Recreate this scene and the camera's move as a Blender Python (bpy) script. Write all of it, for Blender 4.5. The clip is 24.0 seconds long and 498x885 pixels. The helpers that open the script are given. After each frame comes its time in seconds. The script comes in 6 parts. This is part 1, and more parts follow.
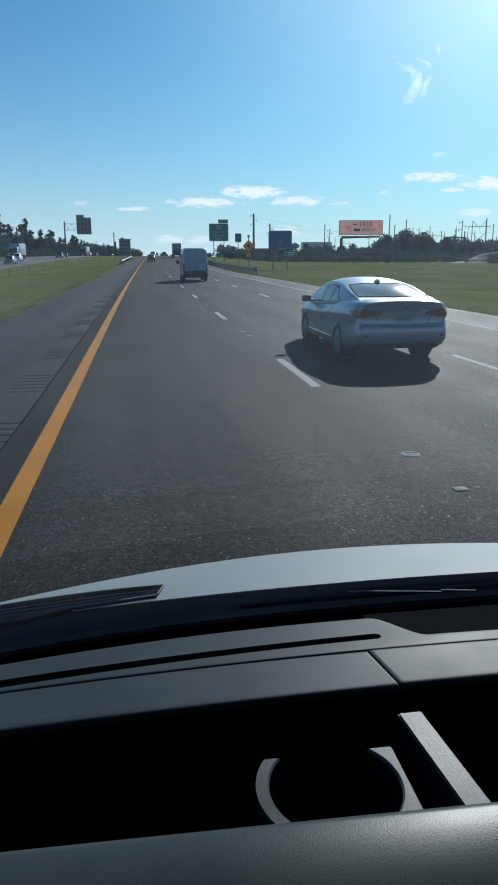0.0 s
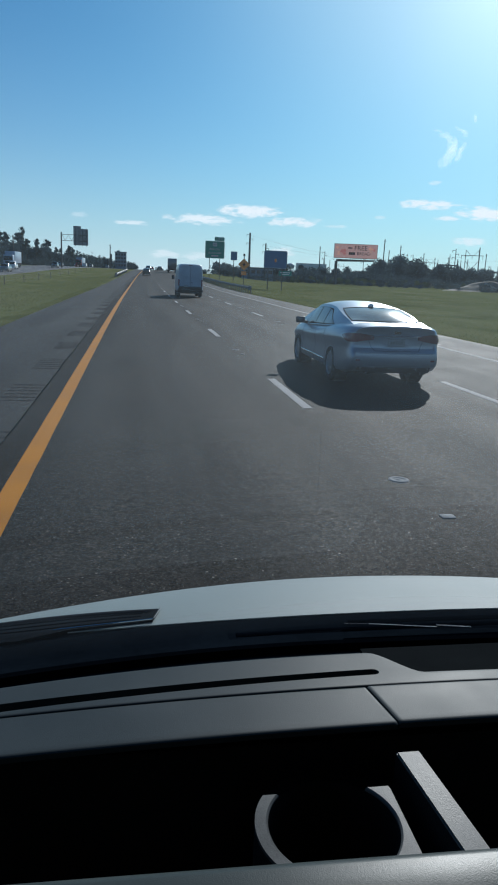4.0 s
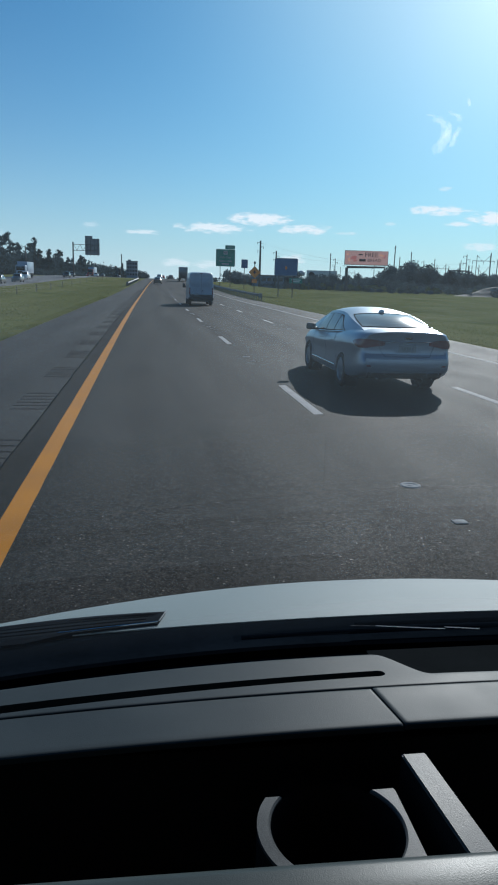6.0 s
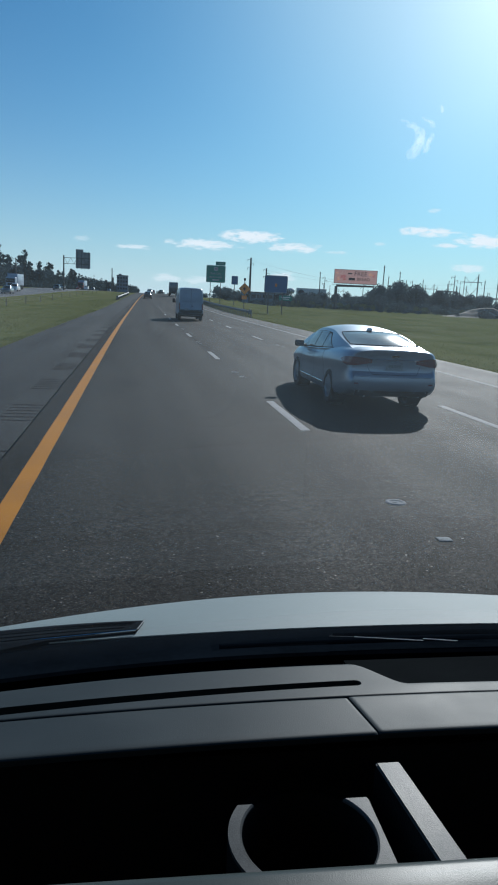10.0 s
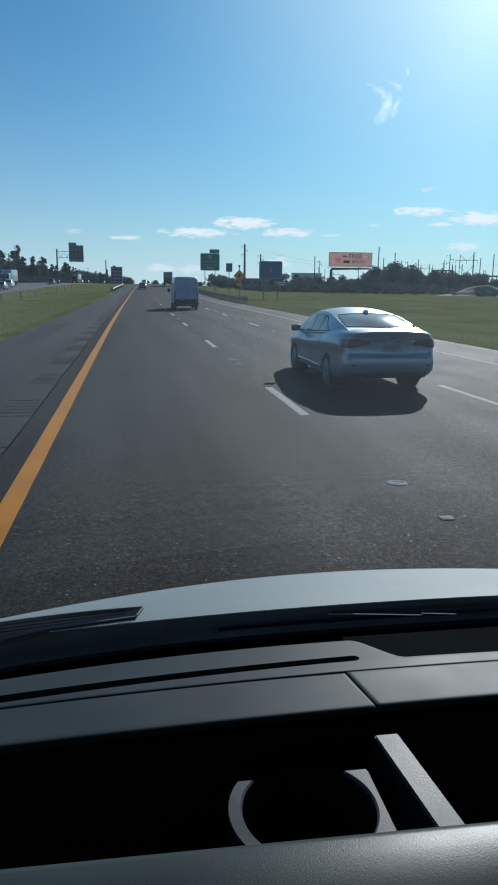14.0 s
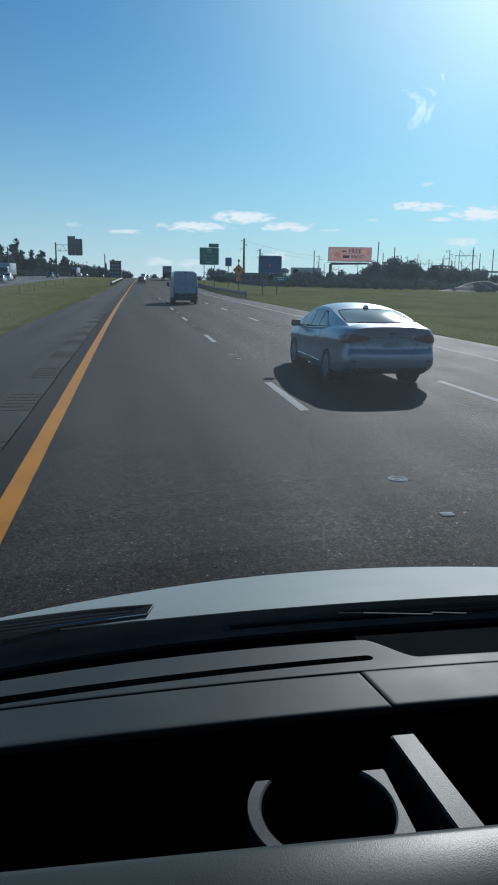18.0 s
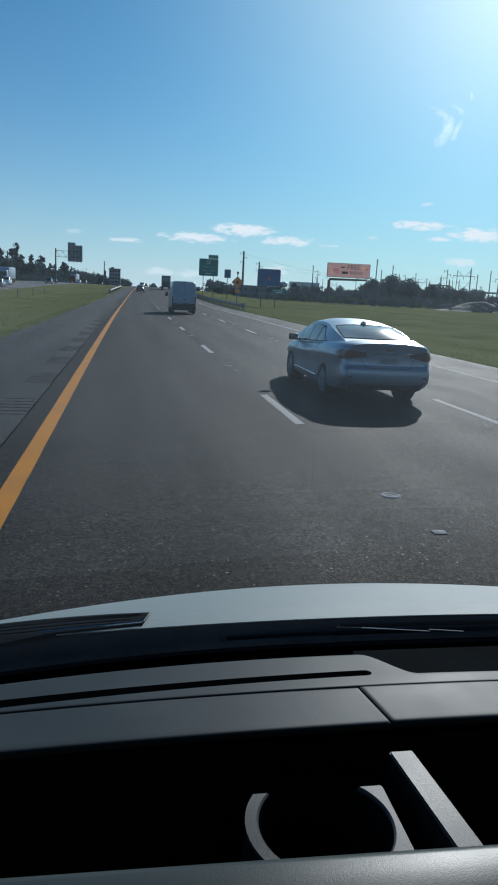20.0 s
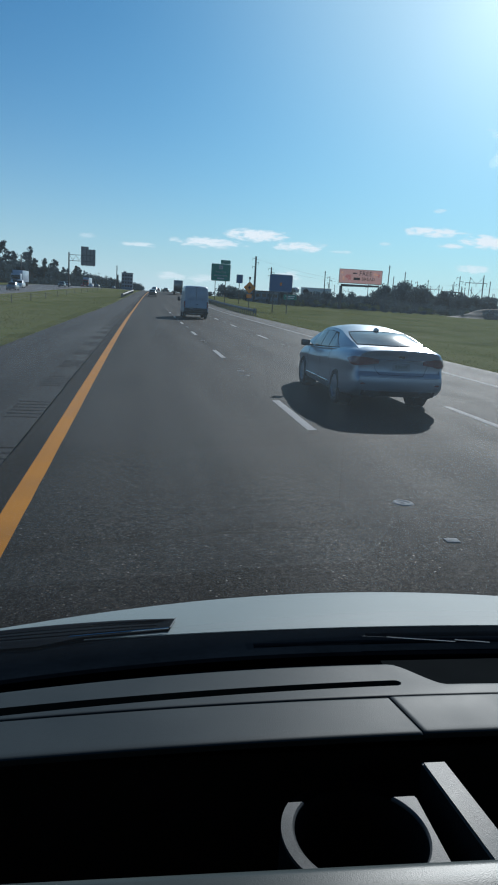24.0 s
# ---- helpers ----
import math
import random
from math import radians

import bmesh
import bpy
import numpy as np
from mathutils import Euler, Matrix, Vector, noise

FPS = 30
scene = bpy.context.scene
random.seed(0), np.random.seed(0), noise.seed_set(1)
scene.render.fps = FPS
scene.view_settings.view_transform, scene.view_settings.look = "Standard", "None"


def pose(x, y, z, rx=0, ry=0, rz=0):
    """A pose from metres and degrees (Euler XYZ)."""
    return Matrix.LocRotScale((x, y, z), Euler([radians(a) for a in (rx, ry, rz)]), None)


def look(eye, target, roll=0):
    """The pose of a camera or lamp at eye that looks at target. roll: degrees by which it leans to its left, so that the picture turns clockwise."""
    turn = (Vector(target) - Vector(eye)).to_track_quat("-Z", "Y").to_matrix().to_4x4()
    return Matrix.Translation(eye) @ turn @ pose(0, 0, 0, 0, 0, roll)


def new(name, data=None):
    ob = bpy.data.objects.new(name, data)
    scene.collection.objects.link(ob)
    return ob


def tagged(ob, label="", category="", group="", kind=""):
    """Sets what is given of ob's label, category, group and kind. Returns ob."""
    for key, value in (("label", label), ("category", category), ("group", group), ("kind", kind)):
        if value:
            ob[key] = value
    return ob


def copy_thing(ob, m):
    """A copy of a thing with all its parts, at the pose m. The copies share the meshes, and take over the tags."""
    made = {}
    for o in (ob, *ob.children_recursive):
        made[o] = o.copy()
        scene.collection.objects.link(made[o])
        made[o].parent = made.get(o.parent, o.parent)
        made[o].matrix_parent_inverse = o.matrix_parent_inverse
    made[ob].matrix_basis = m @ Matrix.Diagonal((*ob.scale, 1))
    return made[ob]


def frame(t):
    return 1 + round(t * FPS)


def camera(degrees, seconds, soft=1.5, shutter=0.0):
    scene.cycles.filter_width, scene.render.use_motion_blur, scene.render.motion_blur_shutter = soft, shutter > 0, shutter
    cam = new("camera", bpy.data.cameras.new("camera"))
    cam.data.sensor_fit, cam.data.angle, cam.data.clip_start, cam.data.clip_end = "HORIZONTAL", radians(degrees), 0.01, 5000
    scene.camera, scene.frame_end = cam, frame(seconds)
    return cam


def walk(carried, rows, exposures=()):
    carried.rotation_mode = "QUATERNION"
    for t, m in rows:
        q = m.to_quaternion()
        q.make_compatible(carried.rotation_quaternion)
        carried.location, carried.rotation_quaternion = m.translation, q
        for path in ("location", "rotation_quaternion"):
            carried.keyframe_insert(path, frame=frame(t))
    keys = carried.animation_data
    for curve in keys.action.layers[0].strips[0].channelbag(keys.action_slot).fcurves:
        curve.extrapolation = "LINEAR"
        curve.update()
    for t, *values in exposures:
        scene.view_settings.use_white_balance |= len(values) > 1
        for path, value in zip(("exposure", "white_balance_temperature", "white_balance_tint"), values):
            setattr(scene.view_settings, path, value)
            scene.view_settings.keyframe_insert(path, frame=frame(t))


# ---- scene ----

cam = camera(38.56, 24.0, soft=2.0)


def eye_pose(x, y, z, yaw, pitch, roll):
    return Matrix.Translation((x, y, z)) @ pose(0, 0, 0, 0, 0, yaw) @ pose(0, 0, 0, 90 + pitch) @ pose(0, 0, 0, 0, 0, roll)


# seconds, x, y, z, yaw, pitch, roll of the telephone held above the dashboard
PATH = [
    (0, -0.104, 0.005, 1.923, -8.31, -14.66, -0.28),
    (0.5, -0.098, 0.008, 1.917, -8.04, -14.75, -0.67),
    (1, -0.106, 0.003, 1.923, -8.73, -13.76, 0.17),
    (1.5, -0.104, 0.004, 1.930, -9.02, -13.96, -0.27),
    (2, -0.096, 0.001, 1.923, -9.30, -13.59, -0.24),
    (2.5, -0.127, 0.005, 1.945, -9.75, -14.19, 1.95),
    (4.5, -0.129, 0.005, 1.937, -9.30, -13.08, 2.30),
    (5, -0.122, 0.006, 1.927, -8.34, -13.36, 1.00),
    (5.5, -0.119, 0.007, 1.935, -9.08, -13.17, 1.26),
    (6, -0.117, 0.007, 1.931, -8.32, -12.69, 1.72),
    (6.5, -0.117, 0.009, 1.926, -8.49, -13.21, 1.19),
    (7, -0.088, 0.006, 1.922, -9.43, -13.47, -0.25),
    (7.5, -0.109, 0.001, 1.920, -9.44, -12.54, 0.86),
    (8, -0.118, -0.003, 1.922, -9.15, -12.20, 1.62),
    (8.5, -0.121, 0.006, 1.917, -8.51, -11.47, 1.97),
    (9, -0.111, 0.006, 1.920, -8.65, -12.08, 1.66),
    (9.5, -0.117, -0.003, 1.927, -9.73, -11.89, 2.12),
    (10, -0.108, 0.002, 1.921, -9.30, -11.38, 2.84),
    (10.5, -0.127, 0.001, 1.922, -9.36, -11.89, 2.33),
    (12.5, -0.112, 0.001, 1.911, -9.03, -11.56, 0.99),
    (13, -0.128, 0.001, 1.921, -8.77, -11.77, 2.66),
    (13.5, -0.118, 0.003, 1.915, -8.81, -11.67, 2.11),
    (14, -0.094, -0.001, 1.913, -9.24, -12.40, 0.61),
    (14.5, -0.110, 0.002, 1.914, -9.88, -11.88, 1.42),
    (15, -0.096, 0.000, 1.914, -9.61, -12.22, 0.90),
    (15.5, -0.097, -0.008, 1.909, -9.57, -11.94, 0.30),
    (16, -0.110, -0.009, 1.919, -11.04, -11.84, 1.25),
    (16.5, -0.108, -0.006, 1.923, -9.91, -11.97, 1.71),
    (17, -0.126, -0.003, 1.916, -9.67, -11.32, 1.49),
    (17.5, -0.119, -0.001, 1.922, -9.11, -11.93, 1.91),
    (18, -0.114, 0.003, 1.919, -9.37, -12.82, 0.87),
    (18.5, -0.125, 0.005, 1.912, -9.34, -11.90, 2.13),
    (20.5, -0.132, 0.005, 1.921, -9.92, -11.83, 3.09),
    (21, -0.144, 0.006, 1.925, -9.07, -11.22, 4.12),
    (21.5, -0.141, 0.007, 1.921, -9.20, -11.82, 3.70),
    (22, -0.139, 0.007, 1.929, -9.64, -12.19, 3.61),
    (22.5, -0.124, 0.003, 1.925, -9.69, -12.04, 2.88),
    (23, -0.164, 0.010, 1.925, -9.88, -11.48, 4.71),
    (23.5, -0.156, 0.010, 1.923, -9.41, -11.48, 3.53),
    (24, -0.158, 0.003, 1.922, -9.06, -11.49, 3.39),
]
walk(cam, [(r[0], eye_pose(*r[1:])) for r in PATH], [(t, e, 5850.0, 6.0) for t, e in ((0.0, 0.10), (1.0, 0.02), (2.0, 0.02), (5.0, 0.04), (7.0, 0.0), (15.0, 0.0), (18.0, -0.03), (21.0, -0.06), (22.0, 0.0), (23.0, -0.08), (24.0, -0.03))])
# ---------------------------------------------------------------- sky, sun, exposure
SUN_AZ, SUN_EL = 27.0, 26.0          # degrees to the right of the road, and above the horizon
scene.view_settings.exposure = 0.0

world = bpy.data.worlds.new("sky")
scene.world = world
world.use_nodes = True
wn, wl = world.node_tree.nodes, world.node_tree.links
wn.clear()


def wmath(op, a, b=None, clamp=False):
    n = wn.new("ShaderNodeMath")
    n.operation, n.use_clamp = op, clamp
    for i, v in enumerate((a, b)):
        if v is None:
            continue
        if isinstance(v, (int, float)):
            n.inputs[i].default_value = v
        else:
            wl.new(v, n.inputs[i])
    return n.outputs[0]


sky = wn.new("ShaderNodeTexSky")
sky.sky_type = "NISHITA"
sky.sun_disc = False
sky.sun_elevation, sky.sun_rotation = radians(SUN_EL), radians(SUN_AZ)
sky.air_density, sky.dust_density, sky.ozone_density = 1.0, 0.6, 4.0
coord = wn.new("ShaderNodeTexCoord")
sep = wn.new("ShaderNodeSeparateXYZ")
wl.new(coord.outputs["Generated"], sep.inputs[0])
az = wmath("MULTIPLY", wmath("ARCTAN2", sep.outputs[0], sep.outputs[1]), 180 / math.pi)
el = wmath("MULTIPLY", wmath("ARCSINE", sep.outputs[2]), 180 / math.pi)
flat = wn.new("ShaderNodeCombineXYZ")
wl.new(az, flat.inputs[0])
wl.new(wmath("MULTIPLY", el, 3.2), flat.inputs[1])
puff = wn.new("ShaderNodeTexNoise")
puff.inputs["Scale"].default_value, puff.inputs["Detail"].default_value, puff.inputs["Roughness"].default_value = 1.1, 6, 0.62
wl.new(flat.outputs[0], puff.inputs["Vector"])
rag = wmath("MULTIPLY", wmath("SUBTRACT", puff.outputs[0], 0.5), 4.3)
# small fair-weather clouds: azimuth, elevation, half width, half height in degrees, thickness
CLOUDS = ((5.0, 4.0, 2.9, .40, 1), (8.6, 4.75, 2.6, .52, 1.1), (12.1, 4.05, 2.2, .38, 1), (15.4, 3.85, .9, .13, .5), (-.3, 3.5, 1.5, .2, .75), (-4.2, 3.9, .6, .3, .35), (22, 5.6, 2.4, .36, 1), (26.4, 5.0, 2.6, .52, 1.1),
          (23.4, 4.65, 1.0, .2, .9), (25.3, 3.0, 1.3, .34, .7), (22.4, 7.1, .5, .17, .5), (11.3, 1.8, 1.0, .5, .75), (2.2, 1.3, 1.2, .4, .6), (4.6, 1.2, 1.2, .35, .55), (18.6, 4.6, .5, .15, .4), (29.5, 8.0, 1.9, .34, 1),
          (-13, 3.0, 2.5, .4, .5), (37, 5.0, 3, .6, .8))
cover = None
for a, e, w, h, k in CLOUDS:
    dx = wmath("DIVIDE", wmath("SUBTRACT", az, a), w)
    dy = wmath("DIVIDE", wmath("SUBTRACT", el, e), h)
    r2 = wmath("ADD", wmath("MULTIPLY", dx, dx), wmath("MULTIPLY", dy, dy))
    m = wmath("MULTIPLY", wmath("MULTIPLY", wmath("ADD", wmath("SUBTRACT", 1.05, r2), rag), 1.15, clamp=True), k)
    m = wmath("MULTIPLY", m, wmath("SUBTRACT", 1.0, wmath("MULTIPLY", r2, 0.3), clamp=True))
    cover = m if cover is None else wmath("MAXIMUM", cover, m)
tint = wn.new("ShaderNodeMixRGB")
tint.blend_type = "MULTIPLY"
tint.inputs[0].default_value = 1.0
tint.inputs[2].default_value = (0.352, 1.06, 1.35, 1)
wl.new(sky.outputs[0], tint.inputs[1])
low = wmath("POWER", 2.718, wmath("MULTIPLY", wmath("MAXIMUM", el, 0.0), -0.15))
haze = wn.new("ShaderNodeMixRGB")
wl.new(wmath("MULTIPLY", low, 0.85), haze.inputs[0])
wl.new(tint.outputs[0], haze.inputs[1])
haze.inputs[2].default_value = (13.5, 15.3, 16.4, 1)
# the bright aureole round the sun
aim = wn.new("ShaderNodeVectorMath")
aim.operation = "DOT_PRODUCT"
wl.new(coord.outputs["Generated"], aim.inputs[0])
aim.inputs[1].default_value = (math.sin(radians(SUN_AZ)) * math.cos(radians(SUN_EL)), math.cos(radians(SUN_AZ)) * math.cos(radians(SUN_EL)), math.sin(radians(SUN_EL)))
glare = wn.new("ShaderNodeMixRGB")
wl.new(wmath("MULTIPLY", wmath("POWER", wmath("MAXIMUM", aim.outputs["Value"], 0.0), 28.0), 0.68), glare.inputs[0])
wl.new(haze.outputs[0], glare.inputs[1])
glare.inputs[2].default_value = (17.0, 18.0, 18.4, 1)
mixc = wn.new("ShaderNodeMixRGB")
wl.new(wmath("MULTIPLY", cover, 0.95), mixc.inputs[0])
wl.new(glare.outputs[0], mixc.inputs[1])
mixc.inputs[2].default_value = (17.5, 18.0, 18.2, 1)
back = wn.new("ShaderNodeBackground")
back.inputs[1].default_value = 0.0488
wl.new(mixc.outputs[0], back.inputs[0])
wout = wn.new("ShaderNodeOutputWorld")
wl.new(back.outputs[0], wout.inputs[0])

sun_data = bpy.data.lights.new("sun", "SUN")
sun_data.energy, sun_data.angle, sun_data.color = 4.0, radians(0.53), (1, 0.95, 0.88)
sun = new("sun", sun_data)
to_sun = Vector((math.sin(radians(SUN_AZ)) * math.cos(radians(SUN_EL)), math.cos(radians(SUN_AZ)) * math.cos(radians(SUN_EL)), math.sin(radians(SUN_EL))))
sun.matrix_world = look(to_sun * 60, (0, 0, 0))


# ---------------------------------------------------------------- materials
def mk(name, col, rough=0.5, metal=0.0, scale=8.0, var=0.2, bump=0.0, fine=None, coat=0.0, spec=0.5, col2=None, stretch=None, rand=0.0, emit=None):
    """A surface with colour and gloss varied at two sizes and a fine relief; scale is in waves per metre."""
    m = bpy.data.materials.new(name)
    m.use_nodes = True
    nt = m.node_tree
    b = nt.nodes["Principled BSDF"]
    tc = nt.nodes.new("ShaderNodeTexCoord")
    vec = tc.outputs["Object"]
    if stretch:
        mp = nt.nodes.new("ShaderNodeMapping")
        mp.inputs["Scale"].default_value = stretch
        nt.links.new(vec, mp.inputs[0])
        vec = mp.outputs[0]

    def noise_tex(s, detail=4):
        n = nt.nodes.new("ShaderNodeTexNoise")
        n.inputs["Scale"].default_value, n.inputs["Detail"].default_value = s, detail
        nt.links.new(vec, n.inputs["Vector"])
        return n.outputs[0]

    big, small = noise_tex(scale), noise_tex(fine or scale * 14, 2)
    add = nt.nodes.new("ShaderNodeMath")
    add.operation = "MULTIPLY_ADD"
    nt.links.new(small, add.inputs[0])
    add.inputs[1].default_value = 0.6
    nt.links.new(big, add.inputs[2])
    ramp = nt.nodes.new("ShaderNodeValToRGB")
    ramp.color_ramp.elements[0].position, ramp.color_ramp.elements[1].position = 0.5, 1.0
    dark = tuple(c * (1 - var) for c in col)
    lite = col2 or tuple(min(1, c * (1 + var)) for c in col)
    ramp.color_ramp.elements[0].color, ramp.color_ramp.elements[1].color = (*dark, 1), (*lite, 1)
    nt.links.new(add.outputs[0], ramp.inputs[0])
    out = ramp.outputs[0]
    if rand:
        info = nt.nodes.new("ShaderNodeObjectInfo")
        hsv = nt.nodes.new("ShaderNodeHueSaturation")
        mr = nt.nodes.new("ShaderNodeMapRange")
        mr.inputs[3].default_value, mr.inputs[4].default_value = 1 - rand, 1 + rand
        nt.links.new(info.outputs["Random"], mr.inputs[0])
        nt.links.new(mr.outputs[0], hsv.inputs["Value"])
        nt.links.new(out, hsv.inputs["Color"])
        out = hsv.outputs[0]
    nt.links.new(out, b.inputs["Base Color"])
    mr2 = nt.nodes.new("ShaderNodeMapRange")
    mr2.inputs[3].default_value, mr2.inputs[4].default_value = max(0.02, rough * 0.82), min(1, rough * 1.18)
    nt.links.new(big, mr2.inputs[0])
    nt.links.new(mr2.outputs[0], b.inputs["Roughness"])
    b.inputs["Metallic"].default_value = metal
    b.inputs["Specular IOR Level"].default_value = spec
    b.inputs["Coat Weight"].default_value = coat
    b.inputs["Coat Roughness"].default_value = 0.04
    if bump:
        bp = nt.nodes.new("ShaderNodeBump")
        bp.inputs["Strength"].default_value, bp.inputs["Distance"].default_value = bump, 0.01
        nt.links.new(add.outputs[0], bp.inputs["Height"])
        nt.links.new(bp.outputs[0], b.inputs["Normal"])
    if emit:
        b.inputs["Emission Color"].default_value, b.inputs["Emission Strength"].default_value = (*emit[0], 1), emit[1]
    return m


FORWARD = 0.20       # share of the veil layer that scatters forwards


def clear_glass(name, tint=(1, 1, 1), ior=1.5, flare_veil=0.0):
    """A thin pane: it lets light through, mirrors by Fresnel, and carries an added scattering layer that stands in for
    haze and lens flare.
    """
    m = bpy.data.materials.new(name)
    m.use_nodes = True
    nt = m.node_tree
    nt.nodes.clear()
    tr, gl, fr, mx, out = [nt.nodes.new("ShaderNode" + k) for k in ("BsdfTransparent", "BsdfGlossy", "Fresnel", "MixShader", "OutputMaterial")]
    tr.inputs[0].default_value, gl.inputs["Roughness"].default_value, fr.inputs[0].default_value = (*tint, 1), 0.015, ior
    steep = nt.nodes.new("ShaderNodeMapRange")
    steep.inputs[1].default_value, steep.inputs[2].default_value, steep.inputs[3].default_value, steep.inputs[4].default_value = 0.112, 1.0, 0.0, 2.8
    nt.links.new(fr.outputs[0], steep.inputs[0])
    nt.links.new(steep.outputs[0], mx.inputs[0])
    nt.links.new(tr.outputs[0], mx.inputs[1])
    nt.links.new(gl.outputs[0], mx.inputs[2])
    last = mx.outputs[0]
    if flare_veil:
        tl, nz, rp, mx2, tc = [nt.nodes.new("ShaderNode" + k) for k in ("BsdfTranslucent", "TexNoise", "MapRange", "MixShader", "TexCoord")]
        tl.inputs[0].default_value = (0.80, 0.92, 1.0, 1)
        nz.inputs["Scale"].default_value, nz.inputs["Detail"].default_value = 7, 5
        nt.links.new(tc.outputs["Object"], nz.inputs["Vector"])
        rp.inputs[3].default_value, rp.inputs[4].default_value = flare_veil * 0.4, flare_veil * 1.6
        nt.links.new(nz.outputs[0], rp.inputs[0])
        # the veil fades out towards the bottom, which keeps the cowl dark
        low_fade, sp, amount = [nt.nodes.new("ShaderNode" + k) for k in ("MapRange", "SeparateXYZ", "Math")]
        amount.operation = "MULTIPLY"
        nt.links.new(tc.outputs["Object"], sp.inputs[0])
        nt.links.new(sp.outputs[2], low_fade.inputs[0])
        low_fade.inputs[1].default_value, low_fade.inputs[2].default_value = 1.435, 1.80
        nt.links.new(low_fade.outputs[0], amount.inputs[0])
        nt.links.new(rp.outputs[0], amount.inputs[1])
        nt.links.new(amount.outputs[0], mx2.inputs[0])
        nt.links.new(last, mx2.inputs[1])
        nt.links.new(tl.outputs[0], mx2.inputs[2])
        # added layer that throws sunlight forwards as flare, thickest towards the sun
        fw, mx3, film_ = [nt.nodes.new("ShaderNode" + k) for k in ("BsdfRefraction", "MixShader", "Math")]
        fw.inputs["Color"].default_value, fw.inputs["Roughness"].default_value, fw.inputs["IOR"].default_value = (0.86, 0.94, 1.0, 1), 0.75, 1.3
        film_.operation = "MULTIPLY"
        nt.links.new(amount.outputs[0], film_.inputs[0])
        film_.inputs[1].default_value = FORWARD
        nt.links.new(film_.outputs[0], mx3.inputs[0])
        nt.links.new(mx2.outputs[0], mx3.inputs[1])
        nt.links.new(fw.outputs[0], mx3.inputs[2])
        last = mx3.outputs[0]
    nt.links.new(last, out.inputs[0])
    return m


def thin_film(name, col, cover):
    """A thin dried film on glass, which glows when the sun is behind it."""
    m = bpy.data.materials.new(name)
    m.use_nodes = True
    nt = m.node_tree
    nt.nodes.clear()
    tr, tl, mx, nz, rp, out = [nt.nodes.new("ShaderNode" + k) for k in ("BsdfTransparent", "BsdfTranslucent", "MixShader", "TexNoise", "MapRange", "OutputMaterial")]
    tl.inputs[0].default_value = (*col, 1)
    nz.inputs["Scale"].default_value = 300
    rp.inputs[3].default_value, rp.inputs[4].default_value = 0.0, cover * 2
    nt.links.new(nz.outputs[0], rp.inputs[0])
    nt.links.new(rp.outputs[0], mx.inputs[0])
    nt.links.new(tr.outputs[0], mx.inputs[1])
    nt.links.new(tl.outputs[0], mx.inputs[2])
    nt.links.new(mx.outputs[0], out.inputs[0])
    return m


